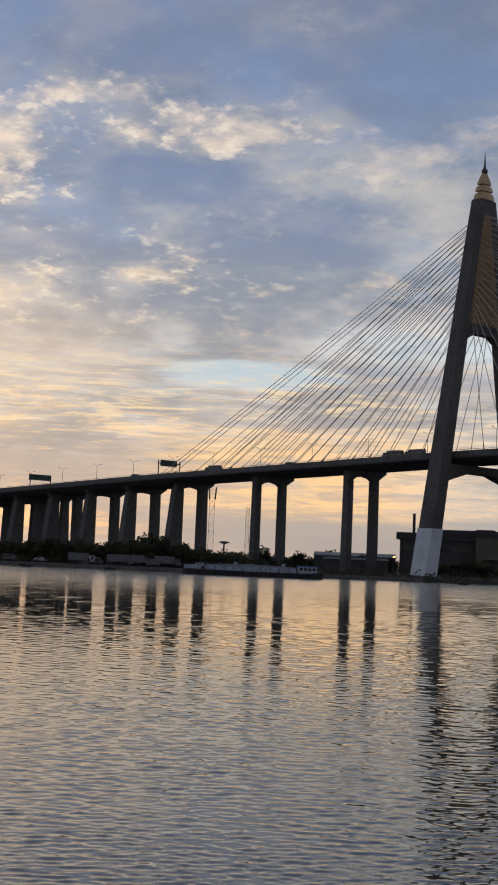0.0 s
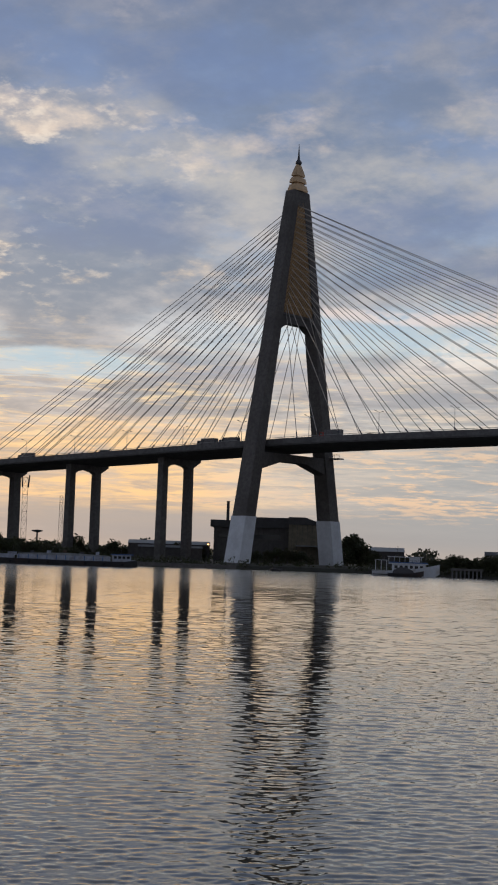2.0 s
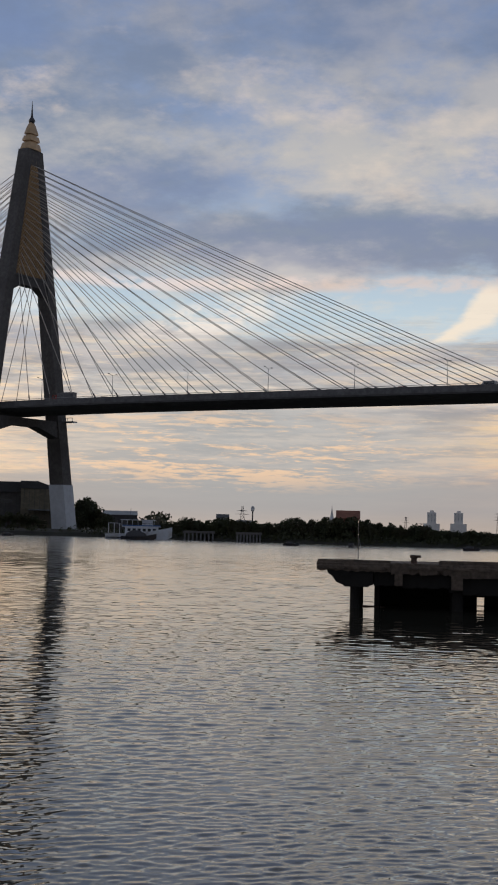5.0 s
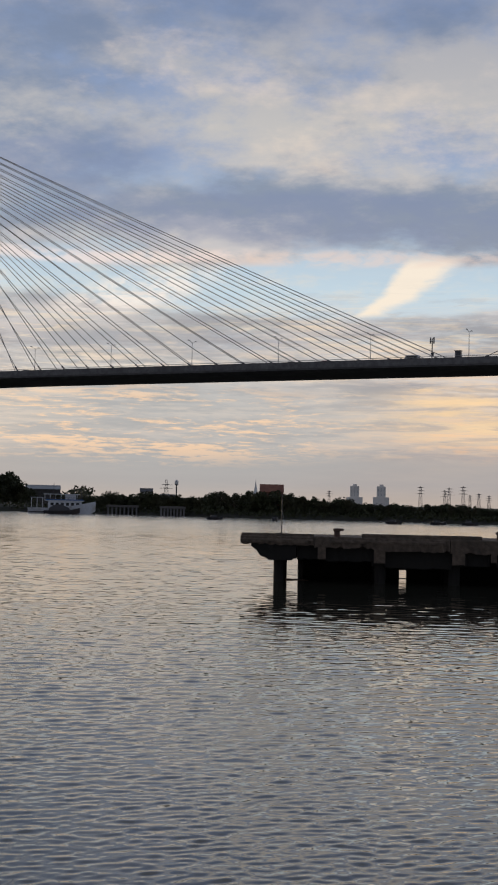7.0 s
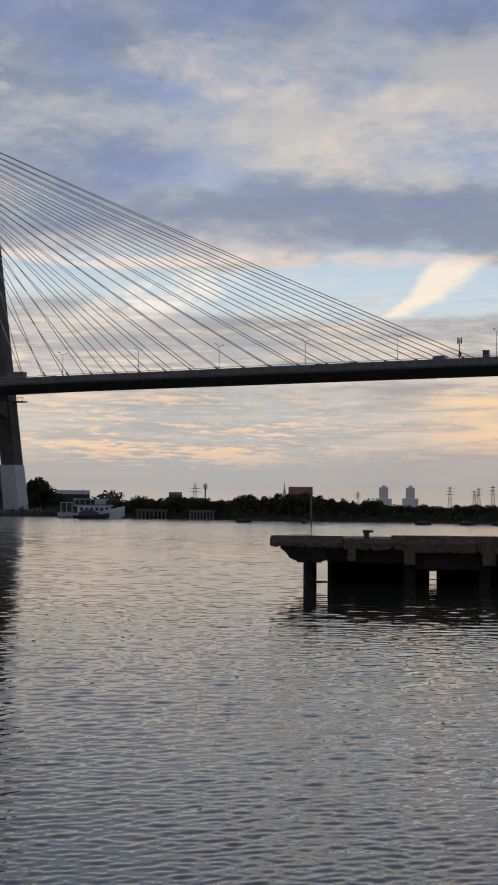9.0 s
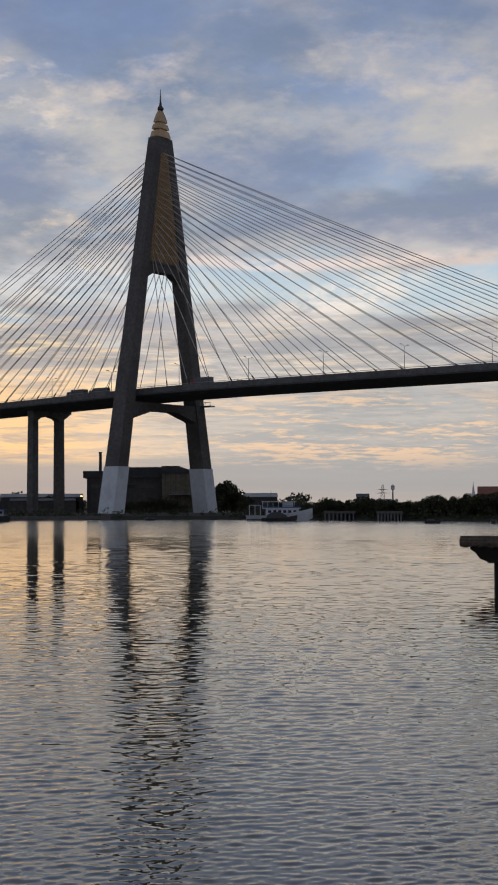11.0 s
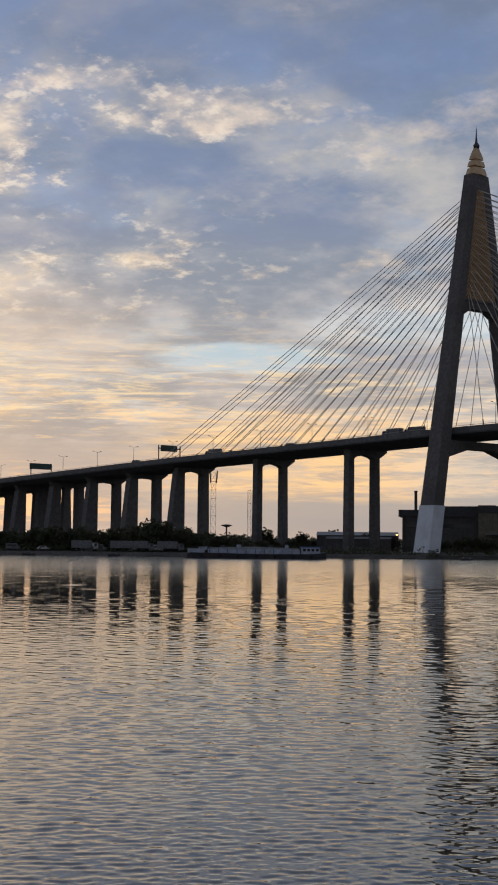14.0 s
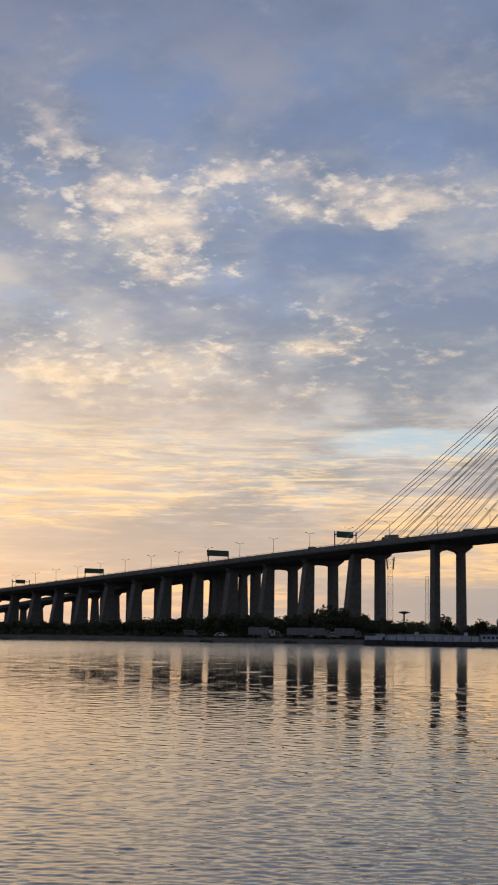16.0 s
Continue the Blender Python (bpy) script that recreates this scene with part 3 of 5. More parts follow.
def build_pylon():
    pylon = thing("bridge_pylon", BRIDGE, "tall dark concrete A-shaped bridge pylon with a gilded spire", "bridge pylon")
    for side in (1, -1):
        def section(z, grow=0.0):
            f = z / 150.0
            return rect(0, side * leg_at(z), z, 7.2 - 3.0 * f + grow, 5.9 - 2.2 * f + grow)
        bm = bmesh.new()
        loft(bm, [section(z) for z in (19.6, 45, 95, PYLON_Z)], bevel=0.35)
        part("leg", bm, CONCRETE, pylon)
        bm = bmesh.new()
        loft(bm, [section(z, 0.5) for z in (1.9, 19.7)], bevel=0.3)
        part("leg_base", bm, PAINTED, pylon, "pale grey painted lower leg")
        bm = bmesh.new()
        box(bm, -7, 7, side * 28.4 - 6.5, side * 28.4 + 6.5, -1.5, 2.0, bevel=0.3)
        part("pile_cap", bm, CONCRETE, pylon)
    # the beam under the deck, with haunches towards the legs
    bm = bmesh.new()
    outline = [(-21.5, 36.5), (-19.5, 38.0), (-7, 41.6), (7, 41.6), (19.5, 38.0), (21.5, 36.5), (20.6, 44.6), (-20.6, 44.6)]
    loft(bm, [[(-2.6, y, z) for y, z in outline], [(2.6, y, z) for y, z in outline]])
    part("lower_crossbeam", bm, CONCRETE, pylon)
    # the beam over the opening
    bm = bmesh.new()
    outline = [(-12.2, 92.6), (-9.9, 93.4), (-5.2, 96.0), (5.2, 96.0), (9.9, 93.4), (12.2, 92.6), (11.3, 99.5), (-11.3, 99.5)]
    loft(bm, [[(-1.9, y, z) for y, z in outline], [(1.9, y, z) for y, z in outline]])
    part("upper_crossbeam", bm, CONCRETE, pylon)
    boxpart("ledge", pylon, CONCRETE, -2.3, 2.3, -9.0, 9.0, 99.0, 99.8)
    # recessed bronze panel above, with battens
    bm = bmesh.new()
    rings = [rect(0, 0, z, 3.9, 2 * max(0.6, leg_at(z) - 1.6)) for z in (99.4, 125, 146.5)]
    loft(bm, rings)
    panel = part("infill_panel", bm, LATTICE, pylon, "bronze and gold lattice panel between the legs")
    for i in range(24):
        z = 101.2 + i * 1.85
        w = max(0.5, leg_at(z) - 1.9)
        boxpart("batten", panel, GOLD if i % 2 else LATTICE, -2.0, 2.0, -w, w, z, z + 0.4)
    bm = bmesh.new()
    for side in (1, -1):
        for way in (1, -1):
            for i in range(-12, 34):
                z0 = 100.0 + i * 1.5
                ends = []
                for k in range(33):                                # where the bar runs inside the tapering panel
                    y, z = way * (-9.5 + 19.0 * k / 32), z0 + 19.0 * k / 32
                    if 100.0 < z < 145.5 and abs(y) < leg_at(z) - 1.9:
                        ends.append((side * 2.0, y, z))
                if len(ends) > 1:
                    tube(bm, ends[0], ends[-1], 0.16, 0.16, 4)
    part("lattice", bm, GOLD, panel, "gilded diagonal lattice")
    # solid head and gilded tiers
    bm = bmesh.new()
    loft(bm, [rect(0, 0, z, wx, wy) for z, wx, wy in ((143.5, 4.3, 9.6), (149.6, 4.15, 8.7))], bevel=0.2)
    part("head", bm, CONCRETE, pylon)
    tiers = [[(149.6, 0.98), (150.2, 1.0), (152.3, 0.84), (152.4, 0.60), (153.1, 0.60)],
             [(153.1, 0.84), (153.7, 0.84), (155.2, 0.70), (155.3, 0.50), (155.9, 0.50)],
             [(155.9, 0.68), (156.6, 0.66), (158.4, 0.50), (159.9, 0.34), (160.6, 0.26)]]
    for rings in tiers:
        bm = bmesh.new()
        loft(bm, [[(x, y, z) for x, y in ((-2.3 * k, -3.6 * k), (0, -4.1 * k), (2.3 * k, -3.6 * k), (2.7 * k, 0),
                                          (2.3 * k, 3.6 * k), (0, 4.1 * k), (-2.3 * k, 3.6 * k), (-2.7 * k, 0))] for z, k in rings])
        part("gilded_tier", bm, GOLD, pylon, "gilded tapering roof tier")
    bm = bmesh.new()
    lathe(bm, [(0.9, 160.5), (1.25, 161.1), (1.3, 161.7), (0.9, 162.3), (0.55, 162.8), (0.35, 164.5), (0.2, 167), (0.06, 169.4)], 10)
    part("spire", bm, STEEL, pylon, "dark needle spire with a bulb")
    # a maintenance platform beside the far leg
    boxpart("platform", pylon, GALVANISED, -8.5, 2, -24, -21, 44.4, 44.9)
    for k in range(5):
        tubepart("platform_post", pylon, GALVANISED, (-8.3 + 2.5 * k, -21, 44.9), (-8.3 + 2.5 * k, -21, 46.2), 0.1)
    boxpart("platform_rail", pylon, GALVANISED, -8.5, 2, -21.1, -20.9, 46.1, 46.3)
    return pylon


def build_deck():
    deck = thing("bridge_deck", BRIDGE, "long dark concrete road deck sloping down to the inland side", "bridge deck")

    def strip(name, mat, section, s0, s1, step, label=""):
        bm = bmesh.new()
        rings = []
        for s in np.arange(s0, s1 + 0.1, step):
            z = deck_z(s)
            rings.append([(s, y, z + dz) for y, dz in section(s)])
        loft(bm, rings)
        return part(name, bm, mat, deck, label)

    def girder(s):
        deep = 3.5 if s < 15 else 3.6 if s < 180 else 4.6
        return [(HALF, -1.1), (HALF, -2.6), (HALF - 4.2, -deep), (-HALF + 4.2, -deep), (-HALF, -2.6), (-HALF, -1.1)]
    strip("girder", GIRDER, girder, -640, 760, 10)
    for side in (1, -1):
        def wall(s):
            a, b = side * (HALF + 0.15), side * (HALF - 0.35)
            return [(a, -2.1), (a, 0), (b, 0), (b, -1.1)]
        strip("parapet", PARAPET, wall, -640, 760, 10)
        def rail(s):
            a, b = side * (HALF - 0.05), side * (HALF - 0.2)
            return [(a, 0.35), (a, 0.5), (b, 0.5), (b, 0.35)]
        strip("rail", GALVANISED, rail, -640, 760, 10)
    def road(s):
        return [(HALF - 0.4, -1.096), (HALF - 0.4, -1.0), (-HALF + 0.4, -1.0), (-HALF + 0.4, -1.096)]
    strip("carriageway", ASPHALT, road, -640, 760, 10)


def build_piers():
    places = [62.0, 119.7, 177.0] + [214.5 + 34.8 * k for k in range(15)]
    for i, s in enumerate(places):
        top = deck_z(s) - (3.5 if s < 180 else 4.1)
        pier = thing("bridge_pier", BRIDGE @ pose(s, 0, 0), "twin-column dark concrete bridge pier with a haunched crosshead" if i < 2 else
                     "concrete viaduct pier with one flared column", "bridge pier", "piers under the deck")
        low = top - (3.9 if i < 3 else 4.0)
        wx = 3.0 if i < 2 else 3.6 if i < 5 else 4.4
        for side in (1, -1):
            flare = 4.6 if side > 0 and i > 1 else 0.4
            wy = 3.1 if i < 2 else 4.8 if side > 0 else 4.0
            bm = bmesh.new()
            loft(bm, [rect(0, side * (7.6 + 0.5 * flare), 0.5, wx + 0.3, wy + flare), rect(0, side * 7.6, low + 1.2, wx, wy)], bevel=0.25)
            part("column", bm, COLUMN, pier)
            boxpart("footing", pier, COLUMN, -4, 4, side * 9 - 5, side * 9 + 5, -1, 1.9, bevel=0.2)
        bm = bmesh.new()
        near = 9.3 if i < 3 else 11.0
        outline = [(-13.5, top - 0.6), (-9.1, low + 0.6), (-6.1, low), (-4.6, low + 0.9), (0, low + (1.8 if i < 3 else 1.2)), (4.6, low + 0.9), (6.1, low), (9.1, low + 0.6), (near, top - 0.6),
                   (near, top + 0.9), (-13.5, top + 0.9)]
        loft(bm, [[(-1.6, y, z) for y, z in outline], [(1.6, y, z) for y, z in outline]])
        part("crosshead", bm, COLUMN, pier)


MAIN = -425.0       # the twin pylon at the other end of the main span


def build_cables():
    count = 19
    for base, way in ((0, 1), (0, -1), (MAIN, 1)):
        for side in (1, -1):
            for i in range(-1, count):
                f = max(0.0, i / (count - 1))
                if base == 0 and way > 0:
                    s = 15.5 if i < 0 else 24 + 150 * (i / 17) ** 0.92 if i < count - 3 else (174, 179.5, 184)[i - count + 3]
                else:
                    s = base + way * (25.7 + 10.35 * i if i < 17 else (199.0, 206.8)[i - 17])
                z1 = 103.0 + 40.4 * f ** 0.93 - (2.2 if i < 0 else 0.0)
                foot = Vector((s, side * (HALF - 0.9), deck_z(s) - 0.9))
                head = Vector((base + way * 1.95, side * max(1.0, leg_at(z1) - 2.6) * 0.80, z1))
                cable = thing("stay_cable", BRIDGE, "long taut grey stay cable from pylon to deck", "stay cable", "stay cables")
                bm = bmesh.new()
                points = []
                for k in range(7):
                    u = k / 6
                    p = foot.lerp(head, u)
                    p.z -= 4 * 0.004 * abs(s - base) * u * (1 - u)
                    points.append(p)
                turn = (head - foot).to_track_quat("Z", "Y")
                loft(bm, [[p + turn @ Vector((0.14 * cos(a), 0.14 * sin(a), 0)) for a in (0, 1.257, 2.513, 3.77, 5.027)] for p in points])
                part("strand", bm, CABLE, cable)
                tubepart("anchor_pipe", cable, STEEL, foot, foot + (points[1] - foot).normalized() * 3.2, 0.27, 0.25)


def build_ramp():
    """A second viaduct that leaves the first one further inland."""
    def side_of(s):
        return -17.0 - 0.075 * max(0.0, s - 300)
    def top_of(s):
        return deck_z(s) - 0.012 * max(0.0, s - 300)
    ramp = thing("slip_road_deck", BRIDGE, "narrow dark concrete slip-road deck behind the main viaduct", "bridge deck")
    bm = bmesh.new()
    rings = []
    for s in np.arange(290, 761, 10):
        y, z = side_of(s), top_of(s)
        rings.append([(s, y + 6, z), (s, y + 6, z - 2.4), (s, y + 4, z - 4.4), (s, y - 4, z - 4.4), (s, y - 6, z - 2.4), (s, y - 6, z)])
    loft(bm, rings)
    part("girder", bm, GIRDER, ramp)
    for k in range(13):
        s = 312 + 34.8 * k
        y, top = side_of(s), top_of(s) - 4.4
        pier = thing("slip_road_pier", BRIDGE @ pose(s, y, 0), "single dark concrete pier under the slip road", "bridge pier", "piers under the slip road")
        bm = bmesh.new()
        loft(bm, [rect(0, 0, 0.5, 3.2, 6.5), rect(0, 0, top - 2.0, 3.0, 4.0), rect(0, 0, top + 0.2, 3.2, 7.6)])
        part("column", bm, COLUMN, pier)
        boxpart("footing", pier, COLUMN, -3, 3, -4.5, 4.5, -1, 1.9)


build_ramp()
copy_thing(build_pylon(), BRIDGE @ pose(MAIN, 0, 0))
build_deck()
build_piers()
build_cables()


# ---------------------------------------------------------------- on the deck: lamps, sign gantries, vehicles
def street_lamp():
    lamp = thing("street_lamp", BRIDGE, "slim galvanised twin-arm street lamp on the deck", "street lamp", "street lamps on the deck")
    tubepart("pole", lamp, GALVANISED, (0, 0, -1.0), (0, 0, 9.6), 0.16, 0.08)
    for side in (1, -1):
        tubepart("arm", lamp, GALVANISED, (0, 0, 9.5), (0, side * 2.4, 10.0), 0.07, 0.06)
        bm = bmesh.new()
        box(bm, -0.18, 0.18, side * 2.4 - 0.45, side * 2.4 + 0.45, 9.95, 10.15, bevel=0.04)
        part("lantern", bm, STEEL, lamp)
    return lamp


first = street_lamp()
spots = [-10 - 33.4 * k for k in range(12)] + [25, 58, 92, 126, 160] + [191 + 32.2 * k for k in range(17)]
for i, s in enumerate(spots):
    m = BRIDGE @ pose(s, 0.6, deck_z(s))
    if i == 0:
        first.matrix_world = m
    else:
        copy_thing(first, m)


def gantry(s, width, tall, lift, span):
    g = thing("sign_gantry", BRIDGE @ pose(s, 0, deck_z(s)), "dark road sign on a steel gantry over the deck", "sign gantry", "sign gantries")
    for y in (0, span):
        tubepart("post", g, STEEL, (0, y, -1), (0, y, lift + tall), 0.28)
    boxpart("beam", g, STEEL, -0.3, 0.3, -0.3, span + 0.3, lift + tall * 0.4, lift + tall * 0.4 + 0.5)
    mid = span * 0.55
    bm = bmesh.new()
    box(bm, -0.55, -0.32, mid - width / 2, mid + width / 2, lift, lift + tall, bevel=0.05)
    panel = part("sign_panel", bm, SIGN_BACK, g)
    for k in range(4):
        y = mid - width / 2 + width * (k + 0.5) / 4
        boxpart("stiffener", panel, STEEL, -0.32, -0.22, y - 0.08, y + 0.08, lift + 0.1, lift + tall - 0.1)


gantry(186, 10, 3.0, 4.2, 13)
gantry(300, 14, 3.2, 3.4, 13)
gantry(446, 13, 3.0, 3.0, 13)
gantry(556, 7, 2.6, 2.8, 13)


def marker_light():
    m = thing("marker_light", BRIDGE, "small dark lamp head on a short post by the parapet", "marker light", "marker lights on the parapet")
    tubepart("post", m, GALVANISED, (0, 0, -0.2), (0, 0, 1.9), 0.06)
    bm = bmesh.new()
    lathe(bm, [(0.1, 1.75), (0.38, 1.9), (0.36, 2.15), (0.1, 2.3)], 8)
    part("head", bm, STEEL, m)
    return m


marker = marker_light()
for k in range(16):
    m = BRIDGE @ pose(-86 - 10.35 * k, -HALF + 0.1, deck_z(-86 - 10.35 * k))
    if k == 0:
        marker.matrix_world = m
    else:
        copy_thing(marker, m)
kit = thing("equipment_mast", BRIDGE @ pose(-203, 13.6, deck_z(-203) - 1), "dark steel equipment mast with boxes on the deck", "mast")
tubepart("pole", kit, STEEL, (0, 0, 0), (0, 0, 7.2), 0.2, 0.16)
for x in (-0.55, 0.55):
    boxpart("panel_antenna", kit, STEEL, x - 0.18, x + 0.18, -0.15, 0.15, 5.6, 7.5, bevel=0.04)
boxpart("antenna_yoke", kit, STEEL, -0.6, 0.6, -0.08, 0.08, 6.3, 6.5)
boxpart("equipment_box", kit, STEEL, -0.45, 0.45, -0.45, -0.15, 1.6, 2.8, bevel=0.05)
hut = thing("control_cabinet", BRIDGE @ pose(-211.5, 13.6, deck_z(-211.5) - 1), "dark metal control cabinet beside the parapet", "cabinet")
boxpart("cabinet_body", hut, STEEL, -0.9, 0.9, -0.6, 0.6, 0, 3.0, bevel=0.1)
boxpart("cabinet_roof", hut, STEEL, -1.05, 1.05, -0.75, 0.75, 3.0, 3.2)


def vehicle(kind, s, y, paint, m=None, where="driving on the bridge deck", group="vehicles on the bridge"):
    size = dict(car=(4.4, 1.8, 1.45), van=(5.2, 2.0, 2.2), truck=(9.5, 2.5, 3.5))[kind]
    names = dict(car=("car", "small saloon car " + where), van=("van", "boxy passenger van " + where), truck=("truck", "box truck with a short cab " + where))[kind]
    length, wide, tall = size
    v = thing(names[0], m or BRIDGE @ pose(s, y, deck_z(s) - 1.0), names[1], names[0], group)
    h, w = length / 2, wide / 2
    bm = bmesh.new()
    if kind == "car":
        slab(bm, [(-h, 0.3), (h, 0.3), (h, 0.7), (h - 0.9, 0.9), (h - 1.5, tall), (-h + 1.0, tall), (-h + 0.3, 0.95), (-h, 0.85)], -w, w)
    elif kind == "van":
        slab(bm, [(-h, 0.35), (h, 0.35), (h, 1.0), (h - 0.7, 1.25), (h - 1.2, tall), (-h + 0.2, tall), (-h, tall - 0.3)], -w, w)
    else:
        slab(bm, [(h - 2.1, 0.5), (h, 0.5), (h, 1.6), (h - 0.4, 2.7), (h - 2.1, 2.7)], -w, w)
    part("body" if kind != "truck" else "cab", bm, paint, v)
    if kind == "truck":
        boxpart("cargo_box", v, CAR_PAINTS[1], -h, h - 2.3, -w, w, 0.9, tall, bevel=0.05)
    for side in (1, -1):
        bm = bmesh.new()
        z0, z1 = (0.92, tall - 0.15) if kind == "car" else (1.2, tall - 0.25) if kind == "van" else (1.6, 2.5)
        x0, x1 = (-h + 1.1, h - 1.7) if kind == "car" else (-h + 0.5, h - 1.4) if kind == "van" else (h - 1.5, h - 0.5)
        box(bm, x0, x1, side * (w + 0.01) - 0.01, side * (w + 0.01) + 0.01, z0, z1)
        part("side_window", bm, GLASS_DARK, v)
        for x in (-h * 0.62, h * 0.66):
            wheel = tubepart("wheel", v, RUBBER, (x, side * (w - 0.22), 0.34), (x, side * (w + 0.02), 0.34), 0.34, sides=10)
            tubepart("rim", wheel, GALVANISED, (x, side * (w + 0.02), 0.34), (x, side * (w + 0.05), 0.34), 0.18, sides=8)


for k, (kind, s, y) in enumerate([("van", 95, 11), ("truck", 34, 11), ("truck", 24, 9), ("truck", -30, 12), ("car", -48, 12), ("car", -140, 11),
                                  ("van", -196, 13), ("car", -166, 12), ("truck", 148, 10), ("van", 206, 12), ("car", 262, 12), ("van", 70, -8), ("car", -154, 12),
                                  ("car", 310, 11), ("car", 372, 12), ("van", 8, 11)]):
    vehicle(kind, s, y, CAR_PAINTS[(k * 7 + 2) % 4])


# ---------------------------------------------------------------- trees
def leaf_clump(bm, centre, radius, count, size, rng):
    for _ in range(count):
        d = Vector((rng.gauss(0, 1), rng.gauss(0, 1), rng.gauss(0, 0.8)))
        d.normalize()
        p = centre + d * radius * (0.35 + 0.65 * rng.random() ** 0.5)
        n1 = Vector((rng.gauss(0, 1), rng.gauss(0, 1), rng.gauss(0, 1))).normalized()
        n2 = n1.orthogonal().normalized()
        n3 = n1.cross(n2)
        a, b = size * rng.uniform(0.6, 1.3), size * rng.uniform(0.4, 0.9)
        bm.faces.new([bm.verts.new(p + n2 * u * a + n3 * v * b) for u, v in ((-1, 0), (0, -1), (1, 0), (0, 1))])


def tree(seed, tall, wide, kind):
    rng = random.Random(seed)
    t = thing("tree", pose(0, 0, -500), "", "tree", "trees on the far bank")
    bm = bmesh.new()
    fork = tall * 0.34
    lean = Vector((rng.uniform(-0.4, 0.4), rng.uniform(-0.4, 0.4), fork))
    tube(bm, (0, 0, -0.6), lean, tall * 0.030, tall * 0.02, 7)
    centres = []
    for k in range(9):
        a = 2 * pi * (k + rng.random() * 0.7) / 9
        reach = wide * 0.5 * rng.uniform(0.3, 0.85)
        top = Vector((reach * cos(a), reach * sin(a), tall * rng.uniform(0.5, 0.88)))
        tube(bm, lean, top, tall * 0.013, tall * 0.004, 5)
        centres.append(top)
    centres.append(Vector((rng.uniform(-0.5, 0.5), 0, tall * 0.9)))
    part("trunk", bm, BARK, t)
    bm = bmesh.new()
    for c in centres:
        leaf_clump(bm, c, wide * rng.uniform(0.16, 0.25), 80, wide * 0.045 + 0.08, rng)
    for _ in range(12):
        a = rng.random() * 6.28
        leaf_clump(bm, Vector((wide * 0.36 * cos(a), wide * 0.36 * sin(a), tall * rng.uniform(0.12, 0.6))), wide * 0.17, 50, wide * 0.05, rng)
    part("crown", bm, LEAVES[kind % 2], t)
    return t


TREES = [tree(11 + k, 10.0, w, k) for k, w in enumerate((9.0, 7.5, 11.0, 8.0, 10.0, 6.0))]
TREE_LABELS = ["broad dark green tree on the river bank", "rounded dark tree standing by the water", "spreading tree with a ragged dark crown",
               "bushy dark green bank-side tree", "wide leafy tree among others on the bank", "slender dark tree in the far tree line"]
rng = random.Random(5)


def plant(az, r, top, base=1.6, k=None):
    k = rng.randrange(6) if k is None else k
    p = polar(az, r, base)
    f = max(0.25, (top - base) / 10.0)
    wide = f * rng.uniform(0.9, 1.35) if f < 0.8 else f * rng.uniform(0.85, 1.1)
    m = pose(p.x, p.y, p.z, 0, 0, rng.uniform(0, 360)) @ Matrix.Diagonal((wide, wide, f, 1))
    ob = copy_thing(TREES[k], pose(0, 0, 0))
    ob.matrix_basis = m
    tagged(ob, TREE_LABELS[k])


LEFT_TOPS = ([-34, -26.2, -24, -21.7, -18.4, -16.8, -15.4, -13.6, -12.2, -11.3, -9.1, -8.0, -6], [7.5, 6.6, 6.4, 7.0, 8.6, 9.6, 10.4, 12.4, 12.0, 9.1, 6.4, 5.0, 4])
RIGHT_TOPS = ([4.6, 5.4, 6.8, 7.8, 8.2, 8.9, 10.5, 11.9, 12.6, 13.2, 13.8, 15.1, 16.9, 18.7, 20.5, 22.3, 30], [6.5, 6.0, 7.4, 7.0, 8.0, 6.6, 7.4, 8.6, 8.0, 8.6, 8.0, 7.0, 5.8, 5.2, 5.6, 4.4, 5])
az = -33.0
while az < -7.5:
    plant(az, shore(az) + rng.uniform(10, 16), np.interp(az, *LEFT_TOPS) * rng.uniform(0.82, 1.04))
    if rng.random() < 0.7:
        plant(az + 0.2, shore(az) + rng.uniform(20, 34), np.interp(az, *LEFT_TOPS) * rng.uniform(0.75, 1.02))
    az += rng.uniform(0.28, 0.5)
az = 4.6
while az < 30:
    plant(az, shore(az) + rng.uniform(6, 10), np.interp(az, *RIGHT_TOPS) * rng.uniform(0.80, 1.03))
    if rng.random() < 0.8:
        plant(az + 0.2, shore(az) + rng.uniform(12, 24), np.interp(az, *RIGHT_TOPS) * rng.uniform(0.75, 1.04))
    az += rng.uniform(0.22, 0.4)
for az, r, top in [(2.45, 592, 13.0), (2.7, 596, 14.8), (2.95, 592, 13.0), (3.2, 590, 10.5), (3.5, 560, 8), (-0.8, 540, 7), (-0.4, 545, 8), (0.0, 545, 8.5), (0.3, 548, 7.5),
                   (0.6, 546, 7), (-1.2, 548, 6.5), (1.0, 552, 6)]:
    plant(az, r, top)
az = -8.6
while az < -3.2:
    plant(az, 625 + rng.uniform(0, 40), 7.5 + 4.5 * noise.noise((az * 1.1, 4.0, 1.0)) + rng.uniform(-1, 1.5))
    az += rng.uniform(0.25, 0.5)
for ob in TREES:
    for o in (*ob.children_recursive, ob):
        bpy.data.objects.remove(o)


